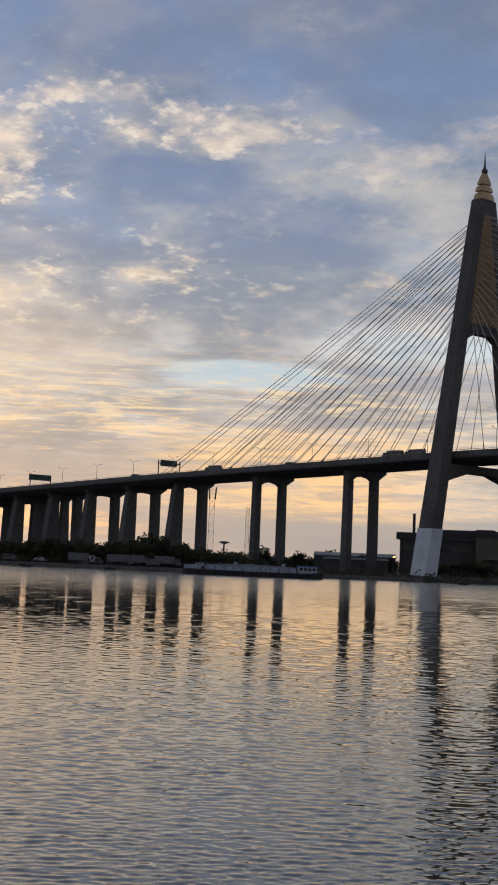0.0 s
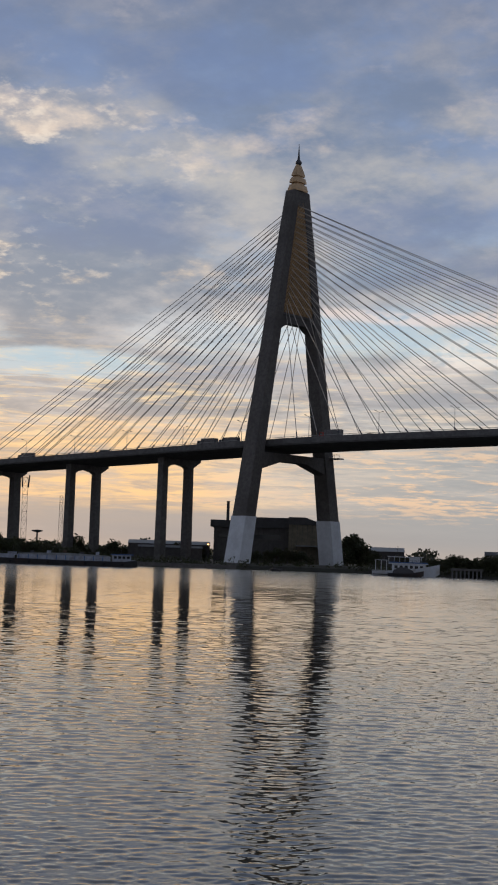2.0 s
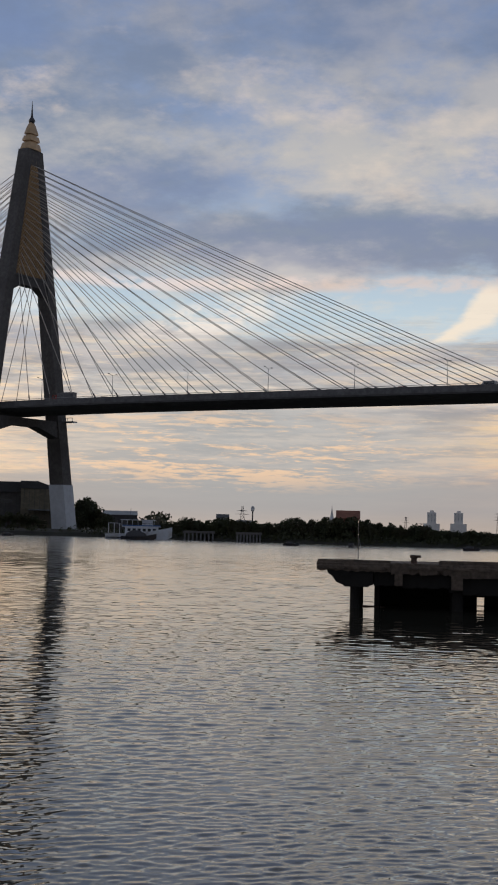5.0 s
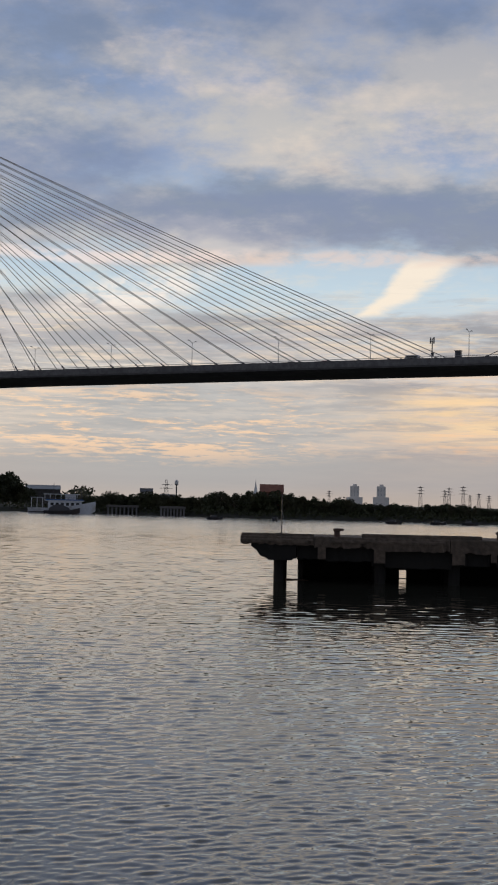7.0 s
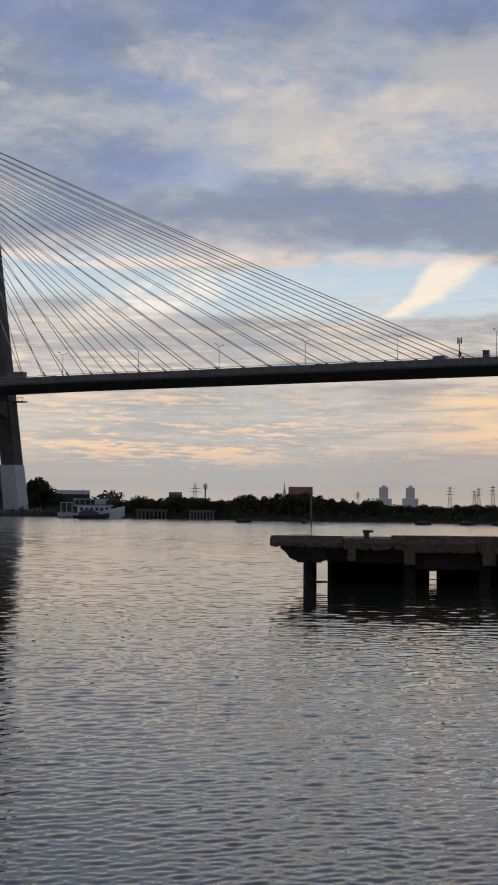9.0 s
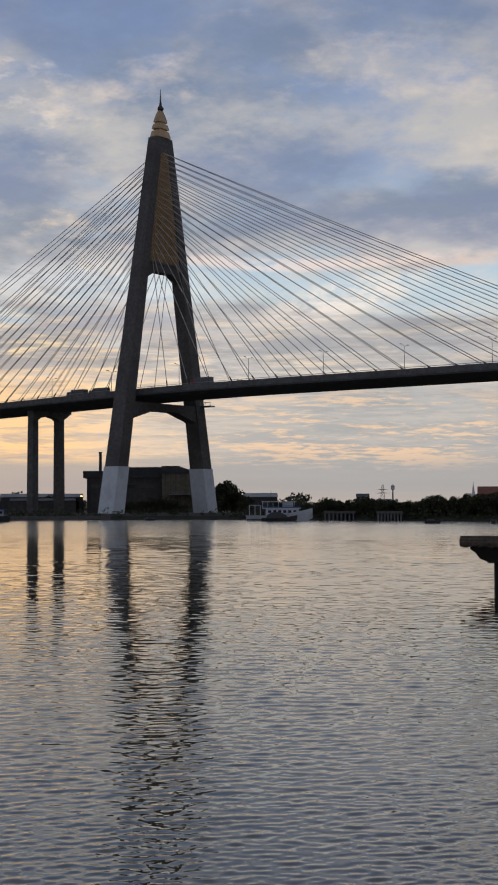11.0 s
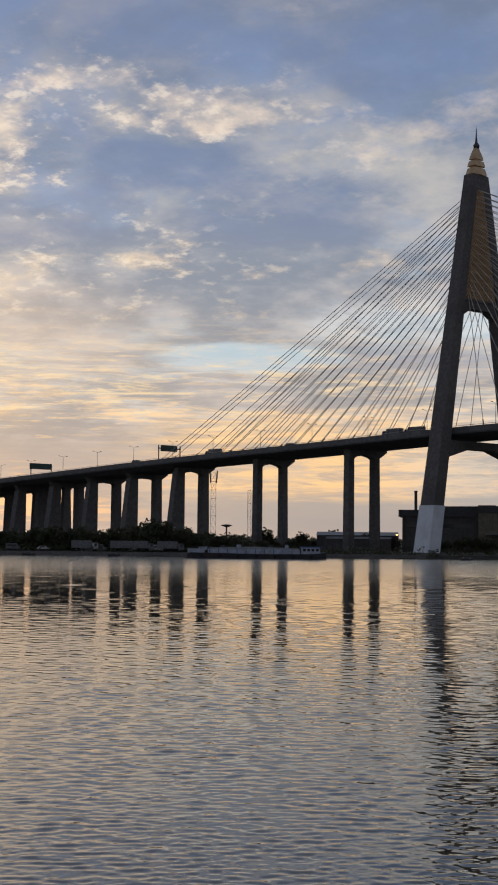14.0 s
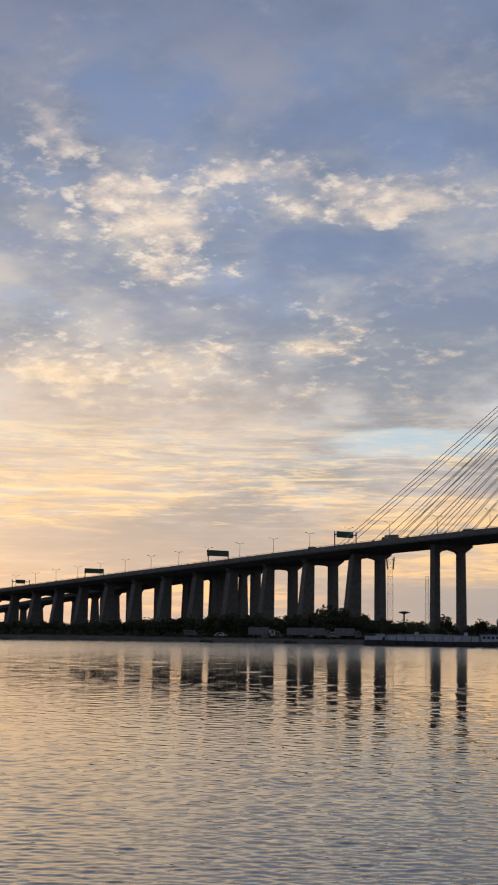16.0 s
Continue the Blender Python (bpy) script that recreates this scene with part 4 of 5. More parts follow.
def undergrowth():
    rng = random.Random(8)
    bm = bmesh.new()
    az = -36.0
    while az < 34:
        if not -3.0 < az < 3.0 or rng.random() < 0.4:
            c = polar(az, shore(az) + rng.uniform(3, 14), rng.uniform(1.4, 2.8))
            leaf_clump(bm, c, rng.uniform(0.9, 2.0), 16, 0.42, rng)
        az += rng.uniform(0.03, 0.09)
    az = -36.0
    while az < 34:
        if az > 3.0 or (-9.0 < az < -1.6 and rng.random() < 0.5):
            leaf_clump(bm, polar(az, shore(az) + rng.uniform(0.5, 4.0), rng.uniform(0.5, 1.9)), rng.uniform(0.5, 0.9), 9, 0.38, rng)
        az += rng.uniform(0.02, 0.06)
    for tops, a0, a1 in ((LEFT_TOPS, -36, -8.5), (RIGHT_TOPS, 5.6, 33)):
        az = a0
        while az < a1:
            top = float(np.interp(az, *tops))
            c = polar(az, shore(az) + rng.uniform(16, 26), rng.uniform(1.8, 0.72 * top))
            leaf_clump(bm, c, rng.uniform(1.0, 1.7), 13, 0.55, rng)
            az += rng.uniform(0.005, 0.028)
    data = mesh_from("undergrowth", bm, LEAVES[0])
    tagged(new("undergrowth", data), "dark tangled shrubs and reeds along the waterline", "undergrowth", kind="stuff")
    bm = bmesh.new()
    for _ in range(1500):
        az = rng.uniform(-9.5, 6)
        r = rng.uniform(850, 1000)
        leaf_clump(bm, polar(az, r, rng.uniform(2, 6 + 9 * max(0, noise.noise((az * 0.8, 1, 2))))), 3.5, 9, 1.2, rng)
    data = mesh_from("far_woods", bm, LEAVES[1])
    tagged(new("far_woods", data), "low dark woods far behind the bridge", "woods", kind="stuff")


undergrowth()


# ---------------------------------------------------------------- buildings on the far bank
def factory():
    f = thing("factory_hall", facing(0, 620, 2.0), "large dark sheet-metal factory hall with a chimney behind the pylon", "factory")
    boxpart("hall", f, SHED_WALL, -32, 0.8, 0, 40, 0, 15.2)
    bm = bmesh.new()
    slab(bm, [(-33.6, 15.2), (1.4, 15.2), (1.4, 18.0), (-33.6, 18.2)], -1.4, 41)
    part("roof_fascia", bm, ROOF, f)
    bm = bmesh.new()
    slab(bm, [(-20, 18.2), (7.4, 18.2), (7.4, 20.2), (-20, 20.0)], 8, 34)
    part("roof_monitor", bm, ROOF, f)
    boxpart("annex", f, SHED_TAN, 0.805, 15.4, -3, 30, 0, 17.0, label="tan sheet-clad annex")
    bm = bmesh.new()
    slab(bm, [(0.6, 17.0), (15.8, 17.0), (15.8, 17.5), (8.0, 20.3), (0.6, 20.3)], -3.4, 31)
    part("annex_roof", bm, ROOF, f)
    for k in range(14):
        x = -31 + 2.3 * k
        boxpart("wall_rib", f, ROOF, x, x + 0.16, -0.1, 0.0, 0, 15.2)
    for k in range(6):
        x = 2.2 + 2.2 * k
        boxpart("annex_rib", f, SHED_WALL, x, x + 0.14, -3.1, -3.0, 0, 17.0)
    boxpart("door", f, ROOF, -22, -16, -0.16, 0.02, 0, 5.5)
    boxpart("window_band", f, GLASS_DARK, -30, -3, -0.2, 0.02, 10.5, 12.2)
    boxpart("canopy", f, ROOF_PALE, 4, 24, -9, -3, 7.6, 8.1)
    chimney = tubepart("chimney", f, STEEL, (-26.4, 6, 15), (-26.4, 6, 26.6), 0.72, 0.66, 12, "dark steel chimney")
    tubepart("chimney_lip", chimney, STEEL, (-26.4, 6, 26.2), (-26.4, 6, 26.7), 0.82, 0.82, 12)


def low_building(az0, az1, r, top, mats, name, label, deep=18, pitch=1.2, base=2.0, windows=True):
    width = (az1 - az0) * pi / 180 * r
    b = thing(name, facing((az0 + az1) / 2, r, base), label, "building")
    h = top - base - pitch
    boxpart("wall", b, mats[0], -width / 2, width / 2, 0, deep, 0, h)
    bm = bmesh.new()
    half = width / 2 + 0.15
    loft(bm, [[(-half, -0.6, h), (-half, deep / 2, h + pitch), (-half, deep + 0.6, h), (-half, deep + 0.6, h - 0.15), (-half, -0.6, h - 0.15)],
              [(half, -0.6, h), (half, deep / 2, h + pitch), (half, deep + 0.6, h), (half, deep + 0.6, h - 0.15), (half, -0.6, h - 0.15)]])
    part("roof", bm, mats[1], b)
    count = max(2, int(width / 4.5))
    for k in range(count if windows else 0):
        x = -width / 2 + width * (k + 0.5) / count
        win = boxpart("window", b, GLASS_DARK, x - 0.8, x + 0.8, -0.04, 0.04, h * 0.45, h * 0.75)
        boxpart("sill", win, mats[1], x - 0.95, x + 0.95, -0.12, 0.02, h * 0.45 - 0.15, h * 0.45)
    return b


factory()
low_building(-6.4, -3.1, 640, 10.6, (SHED_WALL, ROOF_PALE), "warehouse", "long low warehouse with a pale roof beside the factory", 26, 1.6, windows=False)
low_building(-6.0, -3.4, 600, 8.2, (SHED_WALL, ROOF), "shed", "low dark storage shed by the bank", 14, 1.0, windows=False)
low_building(3.35, 4.75, 600, 10.4, (SHED_WALL, ROOF_PALE), "riverside_hall", "grey riverside hall with a sloping pale roof", 30, 1.8)
low_building(7.95, 8.45, 480, 8.9, (HOUSE, ROOF), "house", "pale house among the trees", 10, 1.2)
low_building(12.8, 13.75, 452, 10.8, (BRICK_RED, BRICK_RED), "red_building", "red-brown building rising over the trees", 9, 2.4)
low_building(8.75, 9.35, 478, 7.0, (HOUSE, ROOF), "pavilion", "pale low pavilion near the wharf", 8, 0.8)
low_building(-15.95, -15.45, 503, 4.2, (HOUSE, ROOF_PALE), "hut", "small white hut on the bank", 3, 0.3, 1.6)
low_building(20.0, 21.4, 440, 4.2, (HOUSE, ROOF_PALE), "cottage", "low pale cottage by the water", 8, 0.8)

# a tall yard light with a warm lamp beside the factory
yard = thing("yard_light", facing(-3.17, 596, 2.0), "glowing orange yard lamp on a pole", "lamp")
tubepart("pole", yard, STEEL, (0, 0, 0), (0, 0, 7.0), 0.12)
bm = bmesh.new()
lathe(bm, [(0.05, 6.8), (0.45, 6.9), (0.5, 7.1), (0.25, 7.3)], 10)
part("bulb", bm, LAMP_GLOW, yard)


def lattice_mast(az, r, top, wide, name, label, arms=0, group="", base=2.0, taper=0.25):
    m = thing(name, facing(az, r, base), label, "mast", group)
    h = top - base
    corners = ((-1, -1), (1, -1), (1, 1), (-1, 1))
    def at(c, z):
        k = wide / 2 * (1 - (1 - taper) * z / h)
        return Vector((c[0] * k, c[1] * k, z))
    for c in corners:
        tubepart("leg", m, STEEL, at(c, 0), at(c, h), r * 0.00015, sides=4)
    steps = 9
    bm = bmesh.new()
    for k in range(steps):
        z0, z1 = h * k / steps, h * (k + 1) / steps
        for a, b in zip(corners, corners[1:] + corners[:1]):
            tube(bm, at(a, z0), at(b, z1), r * 0.00008, sides=3)
            tube(bm, at(a, z1), at(b, z1), r * 0.00008, sides=3)
    part("bracing", bm, STEEL, m)
    for k in range(arms):
        z = h * (0.66 + 0.14 * k)
        half = wide * (1.2 - 0.15 * k)
        bm = bmesh.new()
        loft(bm, [[(-half, -0.05, z), (half, -0.05, z), (wide * 0.15, -0.05, z + h * 0.03), (-wide * 0.15, -0.05, z + h * 0.03)],
                  [(-half, 0.3, z), (half, 0.3, z), (wide * 0.15, 0.3, z + h * 0.03), (-wide * 0.15, 0.3, z + h * 0.03)]])
        part("cross_arm", bm, STEEL, m)
    return m


relay = lattice_mast(-10.6, 640, 36.5, 2.6, "radio_mast", "slender steel lattice radio mast with an antenna head", taper=0.8)
for side in (-1, 1):
    tubepart("antenna", relay, STEEL, (side * 1.3, 0, 30), (side * 1.7, 0, 35.5), 0.35, sides=6)
lattice_mast(-9.14, 645, 29, 1.8, "radio_mast", "thin lattice mast behind the bridge piers", taper=0.8)
for az, top, wide in [(19.28, 27, 5), (20.25, 23, 4.5), (20.42, 26, 5), (20.98, 28, 5.5), (21.25, 18, 4), (21.6, 20, 4.5), (22.0, 18, 4), (15.6, 20, 4)]:
    lattice_mast(az, 1600, top, wide, "power_pylon", "steel lattice power-line pylon on the horizon", 3, "power pylons")
lattice_mast(9.0, 900, 18, 4.0, "power_pylon", "steel lattice power-line pylon beyond the trees", 2, "power pylons")


def high_rise(az, r, wide, top, low):
    b = thing("apartment_tower", facing(az, r, 2.0), "pale high-rise block hazy on the horizon", "high-rise", "high-rise blocks")
    boxpart("block", b, TOWER_WALL, -wide / 2, wide / 2, 0, wide, 0, top - 2)
    boxpart("podium", b, TOWER_WALL, -wide * 0.9, wide * 0.9, -2, wide * 0.8, 0, low - 2)
    boxpart("plant_room", b, TOWER_WALL, -wide * 0.2, wide * 0.25, 3, wide * 0.6, top - 2, top + 0.6)
    for i in range(7):
        for j in range(3):
            x, z = -wide / 2 + wide * (j + 0.5) / 3, low + (top - low - 3) * i / 7
            boxpart("window", b, ROOF_PALE, x - 0.5, x + 0.5, -0.06, 0.05, z, z + 0.6)


high_rise(16.63, 1900, 12, 30, 15)
high_rise(17.7, 1900, 12, 30, 15.5)

water_tower = thing("water_tower", facing(9.41, 900, 2.0), "slim water tower with a round tank above the trees", "water tower")
tubepart("shaft", water_tower, CONCRETE, (0, 0, 0), (0, 0, 14.5), 0.5, 0.4, 8)
bm = bmesh.new()
lathe(bm, [(0.5, 12.5), (1.2, 13.3), (1.2, 15.3), (0.3, 16.2)], 10)
part("tank", bm, HOUSE, water_tower)
stupa = thing("stupa", facing(12.62, 1200, 2.0), "pointed pale stupa rising over the tree line", "stupa")
bm = bmesh.new()
lathe(bm, [(3.2, 0), (3.0, 8), (2.0, 11), (1.2, 14), (0.7, 17), (0.3, 20), (0.05, 23)], 10)
part("body", bm, HOUSE, stupa)
lookout = thing("canopy_shelter", facing(-10.05, 600, 2.0), "flat-roofed round canopy shelter above the trees", "shelter")
tubepart("post", lookout, STEEL, (0, 0, 0), (0, 0, 9.6), 0.35)
bm = bmesh.new()
lathe(bm, [(0.5, 9.6), (2.3, 10.2), (2.4, 10.5), (0.4, 10.8)], 12)
part("roof", bm, ROOF, lookout)

# concrete wharf on piles at the foot of the trees
def wharf(az0, az1):
    r = shore((az0 + az1) / 2) - 5
    width = (az1 - az0) * pi / 180 * r
    w = thing("wharf", facing((az0 + az1) / 2, r, 0), "low grey concrete wharf on rows of piles", "wharf")
    boxpart("deck", w, CONCRETE, -width / 2, width / 2, 0, 7, 2.3, 3.0)
    for k in range(8):
        x = -width / 2 + width * (k + 0.5) / 8
        boxpart("support_post", w, PARAPET, x - 0.28, x + 0.28, 0.1, 0.8, -1.5, 2.4)


wharf(6.6, 7.9)
wharf(8.75, 9.8)


def quay_wall():
    bm = bmesh.new()
    rings = []
    for az in np.arange(-34, -1.9, 0.4):
        r = shore(az) - 0.6
        rings.append([polar(az, r, -1.2), polar(az, r + 0.2, 1.35), polar(az, r + 1.0, 1.4), polar(az, r + 1.6, -1.2)])
    loft(bm, rings)
    ob = new("quay_wall", mesh_from("quay_wall", bm, CONCRETE))
    tagged(ob, "low dark concrete quay wall along the bank", "wall", kind="structure")


quay_wall()
for k, (az, kind) in enumerate([(-15.75, "truck"), (-15.2, "van"), (-14.2, "truck"), (-13.5, "truck"), (-12.9, "van"), (-12.3, "truck"), (-17.4, "car"), (-18.6, "van")]):
    vehicle(kind, 0, 0, CAR_PAINTS[(0, 1, 0, 1)[k % 4]], facing(az, shore(az) + 5.5, 1.75), "parked on the far bank", "vehicles on the bank")


# ---------------------------------------------------------------- boats
def ship():
    s = thing("passenger_boat", facing(4.8, 452, 0), "white double-decked passenger boat moored by the bank", "boat")
    bm = bmesh.new()
    rings = []
    for x, half, low, high in ((-10.4, 1.6, -0.4, 1.5), (-7, 2.1, -0.6, 1.6), (0, 2.3, -0.6, 1.9), (3, 2.2, -0.6, 2.4), (6, 1.8, -0.6, 3.0), (8.6, 1.0, -0.4, 3.5), (10.8, 0.08, 0.9, 4.0)):
        rings.append([(x, -half * 0.7, low), (x, half * 0.7, low), (x, half, high), (x, -half, high)])
    loft(bm, rings)
    part("hull", bm, WHITE, s)
    boxpart("lower_cabin", s, WHITE, -4.2, 6.4, -1.7, 1.7, 1.7, 3.9, bevel=0.1)
    boxpart("upper_deck", s, WHITE, -5.2, 7.2, -2.0, 2.0, 3.9, 4.15)
    boxpart("blue_band", s, BLUE, -5.0, 7.0, -2.03, 2.03, 4.15, 4.5)
    boxpart("roof", s, WHITE, -5.6, 5.6, -2.0, 2.0, 6.0, 6.2)
    boxpart("wheelhouse", s, WHITE, 1.2, 4.6, -1.5, 1.5, 4.15, 6.0, bevel=0.1)
    for k in range(7):
        x = -5.2 + 1.7 * k
        tubepart("roof_post", s, WHITE, (x, -1.9, 4.15), (x, -1.9, 6.0), 0.08)
    for k in range(6):
        x = -3.4 + 1.6 * k
        boxpart("window", s, GLASS_DARK, x, x + 1.0, -1.74, -1.68, 2.5, 3.4)
    for x, top in ((-2.5, 9.8), (4.0, 8.4), (6.2, 7.6)):
        tubepart("mast", s, STEEL, (x, 0, 4), (x, 0, top), 0.10, 0.05)
    boxpart("aft_awning", s, WHITE, -9.6, -5.7, -1.9, 1.9, 4.9, 5.05)
    for x in (-9.4, -7.6, -5.9):
        for y in (-1.8, 1.8):
            tubepart("awning_post", s, WHITE, (x, y, 1.7), (x, y, 4.9), 0.09)
    boxpart("bulwark_rail", s, STEEL, -5.0, 6.8, -2.06, -1.98, 4.95, 5.05)
    for k in range(9):
        tubepart("rail_post", s, STEEL, (-4.8 + 1.4 * k, -2.02, 4.4), (-4.8 + 1.4 * k, -2.02, 5.0), 0.05)
    boxpart("stern_platform", s, GALVANISED, -10.6, -4.8, -1.9, 1.9, 1.5, 1.8)
    boxpart("rub_rail", s, HULL_DARK, -10.2, 4.5, -2.36, -2.2, 0.3, 0.6)
    # a dark tug moored outside it
    t = thing("tug_boat", facing(4.75, 446, 0), "small dark tug boat lying alongside the passenger boat", "boat")
    bm = bmesh.new()
    rings = []
    for x, half, low, high in ((-5.0, 0.9, -0.3, 1.0), (-3, 1.3, -0.5, 0.9), (2, 1.3, -0.5, 1.0), (4.5, 0.7, -0.3, 1.5), (6.2, 0.05, 0.3, 1.9)):
        rings.append([(x, -half * 0.7, low), (x, half * 0.7, low), (x, half, high), (x, -half, high)])
    loft(bm, rings)
    part("hull", bm, HULL_DARK, t)
    bm = bmesh.new()
    slab(bm, [(-3.6, 0.9), (3.4, 0.9), (2.6, 2.0), (0.5, 2.9), (-1.6, 2.8), (-3.2, 2.0)], -1.0, 1.0)
    part("canopy", bm, STEEL, t)


def barge():
    b = thing("cargo_barge", facing(-8.75, 450, 0), "long cargo barge with a black hull and pale blue-white coaming", "barge")
    bm = bmesh.new()
    rings = []
    for x, half, low, high in ((-22.6, 2.6, 0.0, 2.0), (-21, 3.4, -0.6, 1.8), (0, 3.6, -0.7, 1.5), (17, 3.4, -0.6, 1.6), (21.5, 1.8, 0.1, 2.1)):
        rings.append([(x, -half * 0.85, low), (x, half * 0.85, low), (x, half, high), (x, -half, high)])
    loft(bm, rings)
    part("hull", bm, HULL_DARK, b)
    boxpart("coaming", b, BARGE_PAINT, -16, 13, -3.0, 3.0, 1.4, 3.0, bevel=0.1)
    for k in range(10):
        x = -15.6 + 2.9 * k
        boxpart("coaming_rib", b, BLUE, x, x + 0.25, -3.12, -3.0, 1.6, 3.0)
    bm = bmesh.new()
    slab(bm, [(-15.8, 3.0), (12.8, 3.0), (12.6, 3.3), (-1.5, 3.8), (-15.6, 3.4)], -2.6, 2.6)
    part("hatch_cover", bm, ROOF_PALE, b)
    boxpart("bow_bulwark", b, BARGE_PAINT, -22.4, -17, -3.1, 3.1, 1.7, 3.0, bevel=0.15)
    boxpart("deck_house", b, BARGE_PAINT, -19.0, -16.3, -1.8, 1.8, 2.6, 3.7, bevel=0.1)
    house = boxpart("stern_cabin", b, BARGE_PAINT, 13.6, 19.5, -2.2, 2.2, 1.5, 3.7, bevel=0.1)
    boxpart("cabin_roof", house, BLUE, 13.2, 20.2, -2.5, 2.5, 3.7, 3.95)
    for k in range(4):
        boxpart("cabin_window", house, GLASS_DARK, 14.1 + 1.35 * k, 15.0 + 1.35 * k, -2.25, -2.17, 2.5, 3.3)
    boxpart("stern_rail", b, BARGE_PAINT, 17, 21.2, -1.9, 1.9, 1.7, 2.1)
    for k in range(9):
        tubepart("rail_post", b, STEEL, (-21.5 + 0.9 * k, -2.9, 2.9), (-21.5 + 0.9 * k, -2.9, 3.7), 0.05)
    boxpart("top_rail", b, STEEL, -21.6, -14.2, -2.95, -2.85, 3.66, 3.74)
    for k in range(5):
        x = -12.0 + 5.1 * k
        boxpart("deck_box", b, (STEEL, BARGE_PAINT, RUST)[k % 3], x, x + 1.1 + 0.25 * (k % 2), -1.2, 1.0, 3.4, 4.2 + 0.2 * (k % 3), bevel=0.06)
    for x in (-17.4, 16.5):
        tubepart("mast", b, STEEL, (x, 0, 3.5), (x, 0, 5.6), 0.08, 0.05)
    for k in range(7):
        x = -18 + 5.8 * k
        tubepart("tyre_fender", b, RUBBER, (x, -3.55, 0.7), (x, -3.8, 0.7), 0.45, sides=10)


ship()
barge()


def skiff():
    b = thing("moored_skiff", pose(0, 0, 0), "small dark mooring boat low on the water", "boat", "small moored boats")
    bm = bmesh.new()
    rings = []
    for x, half, low, high in ((-2.0, 0.5, 0.0, 0.75), (-1, 0.8, -0.3, 0.6), (1, 0.8, -0.3, 0.6), (2.2, 0.1, 0.1, 0.95)):
        rings.append([(x, -half * 0.7, low), (x, half * 0.7, low), (x, half, high), (x, -half, high)])
    loft(bm, rings)
    part("hull", bm, HULL_DARK, b)
    boxpart("load", b, STEEL, -1.2, 0.6, -0.6, 0.6, 0.5, 1.1, bevel=0.1)
    return b


one = skiff()
for k, (az, r, turn) in enumerate([(10.98, 380, 5), (13.43, 375, 80), (18.21, 370, -10), (19.98, 372, 12), (21.25, 372, 0), (-0.4, 470, 20), (-18.0, 478, 5), (-14.6, 476, 0)]):
    m = facing(az, r, 0) @ pose(0, 0, 0, 0, 0, turn)
    if k == 0:
        one.matrix_world = m
    else:
        copy_thing(one, m)
drift = thing("driftwood", facing(-8.9, 73.5, 0), "dark clump of floating driftwood on the river", "driftwood")
bm = bmesh.new()
lathe(bm, [(0.03, -0.1), (0.16, -0.02), (0.13, 0.1), (0.04, 0.16)], 7)
part("clump", bm, RUST, drift)


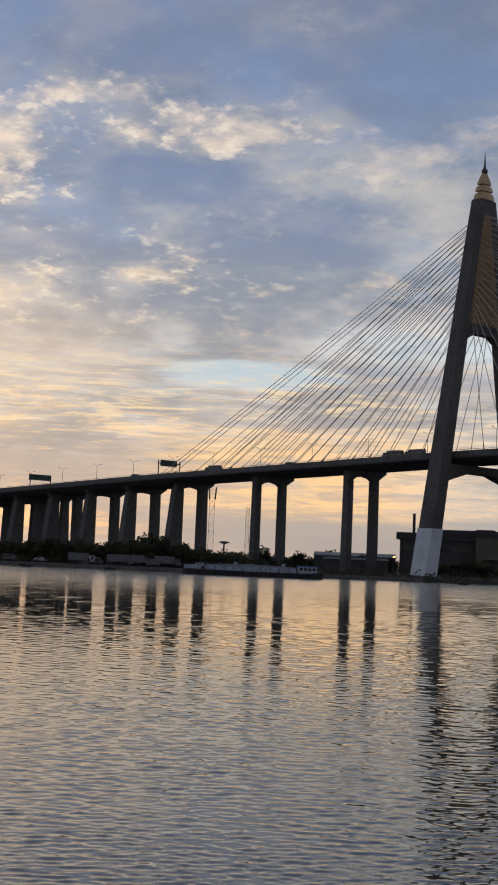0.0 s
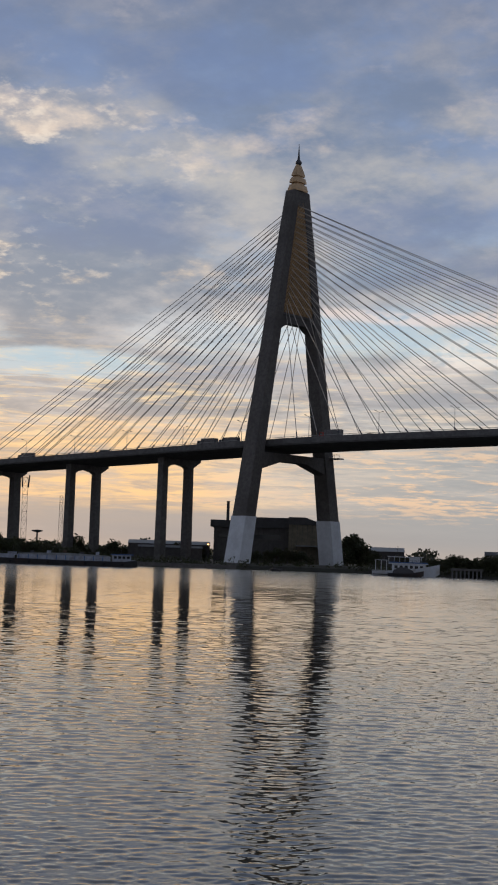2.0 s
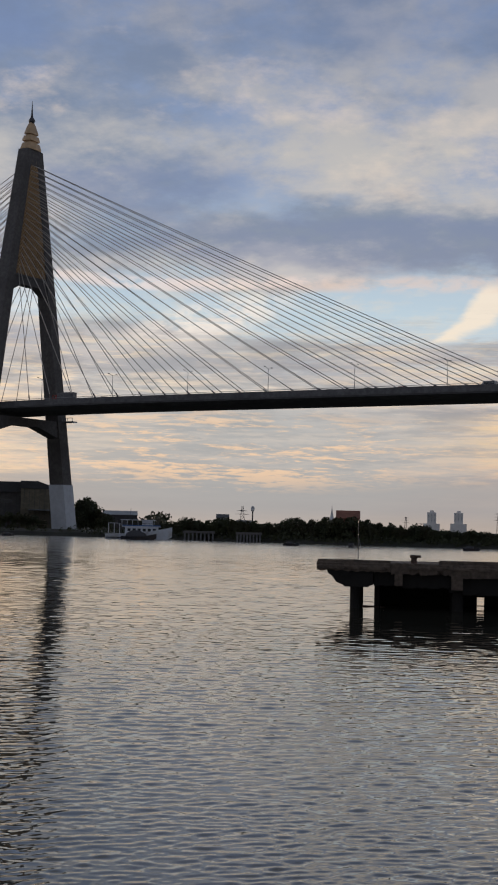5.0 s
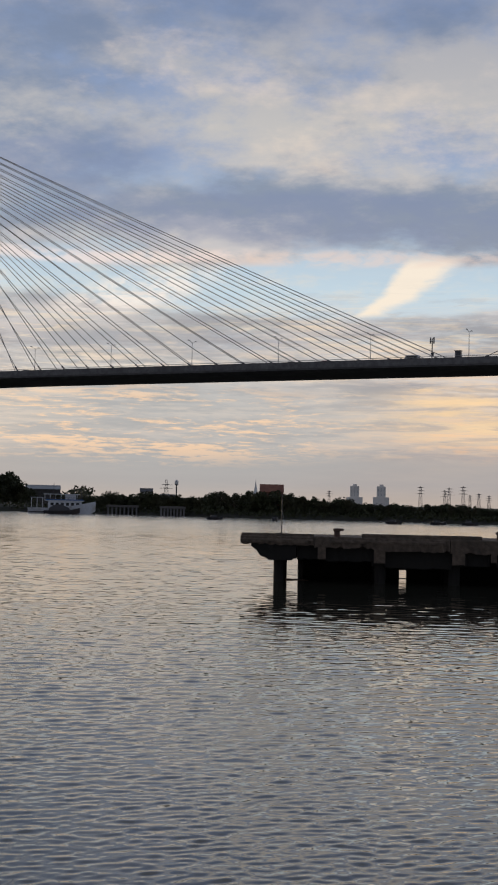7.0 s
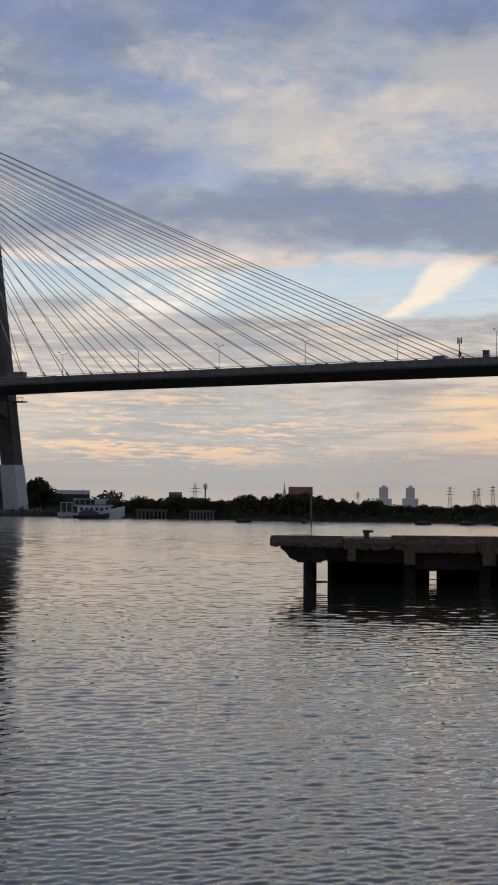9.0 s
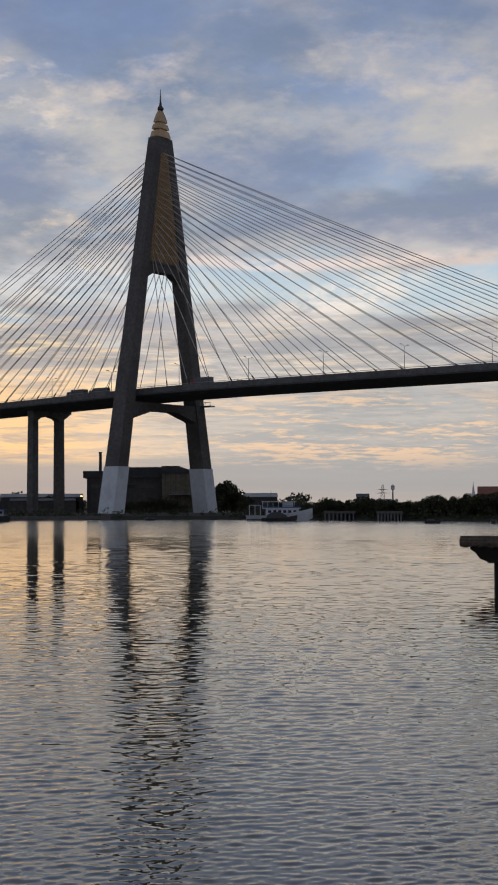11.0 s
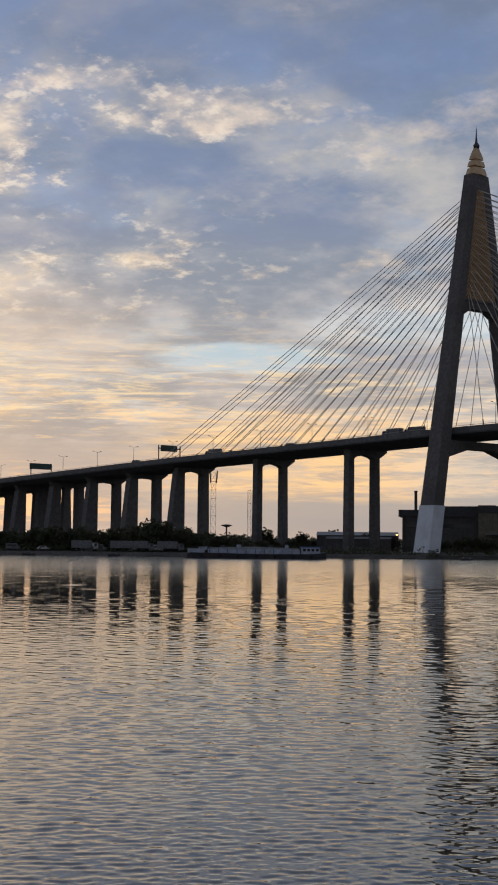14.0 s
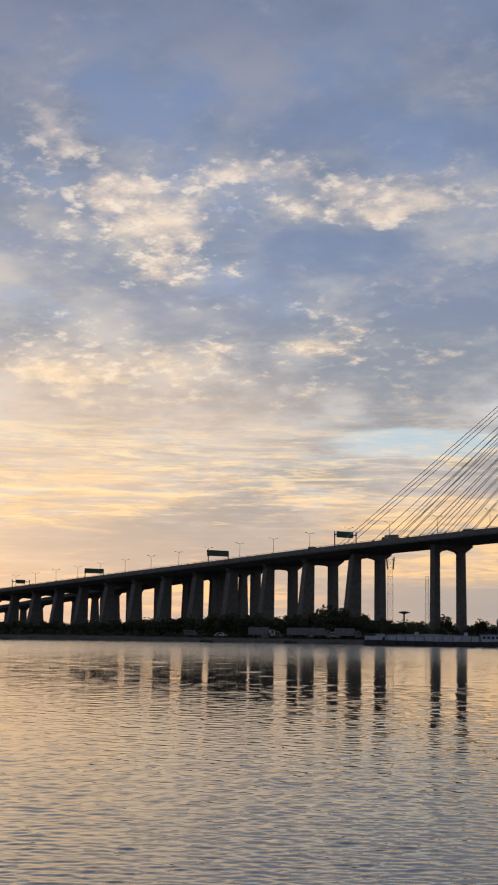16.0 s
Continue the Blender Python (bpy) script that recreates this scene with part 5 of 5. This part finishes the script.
# ---------------------------------------------------------------- the old jetty
def jetty():
    """x along the front edge from the free end, y back from the water, z up from the river."""
    a = polar(12.05, 86)
    place = pose(a.x, a.y, 0, 0, 0, -16)
    j = thing("jetty", place, "old dark concrete jetty on piles with a chipped edge", "jetty")
    rng = random.Random(3)
    deep, long_ = 8.5, 33.0
    boxpart("deck_slab", j, PIER_CONCRETE, 0.3, long_, 0.45, deep, 2.36, 2.78)

    def worn(name, mat, x0, x1, y0, y1, z0, z1, chip=0.04, count=24, droop=0.0):
        """A beam with broken, uneven edges."""
        bm = bmesh.new()
        rings = []
        for u in np.linspace(0, 1, count):
            e = [rng.uniform(-chip, chip) for _ in range(6)]
            if rng.random() < 0.12:
                e[1] += chip * 2.2
                e[0] += chip * 1.2
            px = x0 + (x1 - x0) * u
            lo = z0 + droop * u
            rings.append([(px, y0 + e[0], lo + e[1]), (px, y1, lo), (px, y1, z1), (px, y0 + 0.05 + e[2] * 0.5, z1 + e[3] * 0.4), (px, y0 + e[4] * 0.5, z1 - 0.09 + e[5] * 0.3)])
        loft(bm, rings)
        return part(name, bm, mat, j)

    # front edge beams, bay by bay; the first one shallower
    x = 0.0
    for k, (w, low) in enumerate(((4.5, 2.30), (3.75, 2.16), (4.45, 2.02), (6.9, 1.95), (6.4, 1.95), (6.9, 1.95))):
        worn("edge_beam", PIER_CONCRETE, x, x + w - 0.04, 0.0, 0.46, low, 2.82, 0.06)
        x += w
    worn("edge_lip", PIER_CONCRETE, 0.02, 4.4, -0.10, 0.02, 2.40, 2.66, 0.035)
    worn("edge_lip", PIER_CONCRETE, 5.3, 12.4, -0.07, 0.02, 2.46, 2.68, 0.03)
    # kerbs on top
    for x0, x1, h in ((0.05, 4.45, 0.16), (7.35, 14.6, 0.24), (17.0, 23.6, 0.22), (26.0, 32.4, 0.24)):
        worn("kerb", PIER_CONCRETE, x0, x1, 0.15, 0.65, 2.79, 2.80 + h, 0.02, 16)
    # crossheads and piles, row by row
    for i, px in enumerate((2.3, 8.5, 13.0, 18.4, 23.8, 29.2)):
        for k, py in enumerate((1.0, 4.2, 7.4)):
            r = 0.29 if i == 0 else 0.36
            bm = bmesh.new()
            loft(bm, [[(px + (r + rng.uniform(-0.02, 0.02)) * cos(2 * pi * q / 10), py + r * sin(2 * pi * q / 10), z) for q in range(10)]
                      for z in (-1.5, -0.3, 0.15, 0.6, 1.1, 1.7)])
            part("support_post", bm, PIER_SHADE, j)
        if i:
            worn("crosshead", PIER_SHADE, px - 0.5, px + 0.5, 0.5, deep - 0.2, 1.15, 2.37, 0.03, 5)
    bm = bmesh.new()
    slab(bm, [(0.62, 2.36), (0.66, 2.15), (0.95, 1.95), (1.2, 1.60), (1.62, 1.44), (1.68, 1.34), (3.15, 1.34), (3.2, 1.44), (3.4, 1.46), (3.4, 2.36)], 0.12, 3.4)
    part("end_bracket", bm, PIER_SHADE, j)
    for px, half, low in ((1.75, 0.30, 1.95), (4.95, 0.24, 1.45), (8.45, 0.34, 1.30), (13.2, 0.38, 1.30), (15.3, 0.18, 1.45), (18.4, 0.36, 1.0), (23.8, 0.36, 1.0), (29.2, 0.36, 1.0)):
        worn("beam_stub", PIER_CONCRETE if px > 4 else PIER_SHADE, px - half, px + half, 0.03, 0.5, low, 2.42, 0.03, 5)
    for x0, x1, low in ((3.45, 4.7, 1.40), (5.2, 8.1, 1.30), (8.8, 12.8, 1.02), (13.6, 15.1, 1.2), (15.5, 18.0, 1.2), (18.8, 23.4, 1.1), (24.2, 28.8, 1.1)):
        worn("apron_panel", PIER_SHADE, x0, x1, 0.40, 0.62, low, 2.37, 0.03, 12, rng.uniform(-0.08, 0.08))
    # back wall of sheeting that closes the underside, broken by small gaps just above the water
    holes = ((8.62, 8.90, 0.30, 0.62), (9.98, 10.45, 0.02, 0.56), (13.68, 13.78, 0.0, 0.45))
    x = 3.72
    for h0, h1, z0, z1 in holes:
        boxpart("back_wall", j, PIER_SHADE, x, h0, deep - 0.5, deep - 0.2, -1.5, 2.36)
        boxpart("back_wall", j, PIER_SHADE, h0, h1, deep - 0.49, deep - 0.21, -1.5, z0)
        boxpart("back_wall", j, PIER_SHADE, h0, h1, deep - 0.49, deep - 0.21, z1, 2.36)
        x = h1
    boxpart("back_wall", j, PIER_SHADE, x, long_, deep - 0.5, deep - 0.2, -1.5, 2.36)
    boxpart("side_wall", j, PIER_SHADE, 3.42, 3.72, 3.4, deep - 0.2, -1.5, 2.36)
    tubepart("drift_pole", j, RUST, (2.7, 3.0, 0.05), (4.1, 3.3, -0.03), 0.06, 0.05)
    for px in (5.85, 15.7, 25.6):
        b = thing("mooring_bollard", place @ pose(px, 0.85, 2.78), "squat rusty iron mooring bollard on the jetty", "bollard", "bollards on the jetty")
        bm = bmesh.new()
        lathe(bm, [(0.27, 0), (0.19, 0.06), (0.17, 0.34), (0.24, 0.40), (0.25, 0.51), (0.15, 0.56)], 12)
        part("post", bm, RUST, b)
        bm = bmesh.new()
        box(bm, 0.0, 0.42, -0.15, 0.15, 0.40, 0.54, bevel=0.03)
        part("horn", bm, RUST, b)
    pole = thing("thin_pole", place @ pose(2.45, 1.1, 2.78), "thin grey metal pole standing on the jetty", "pole")
    tubepart("rod", pole, STEEL, (0, 0, 0), (0, 0, 2.6), 0.028, 0.02)
    tubepart("stay_wire", pole, GALVANISED, (0.35, 0, 0), (0, 0, 1.6), 0.010)


jetty()
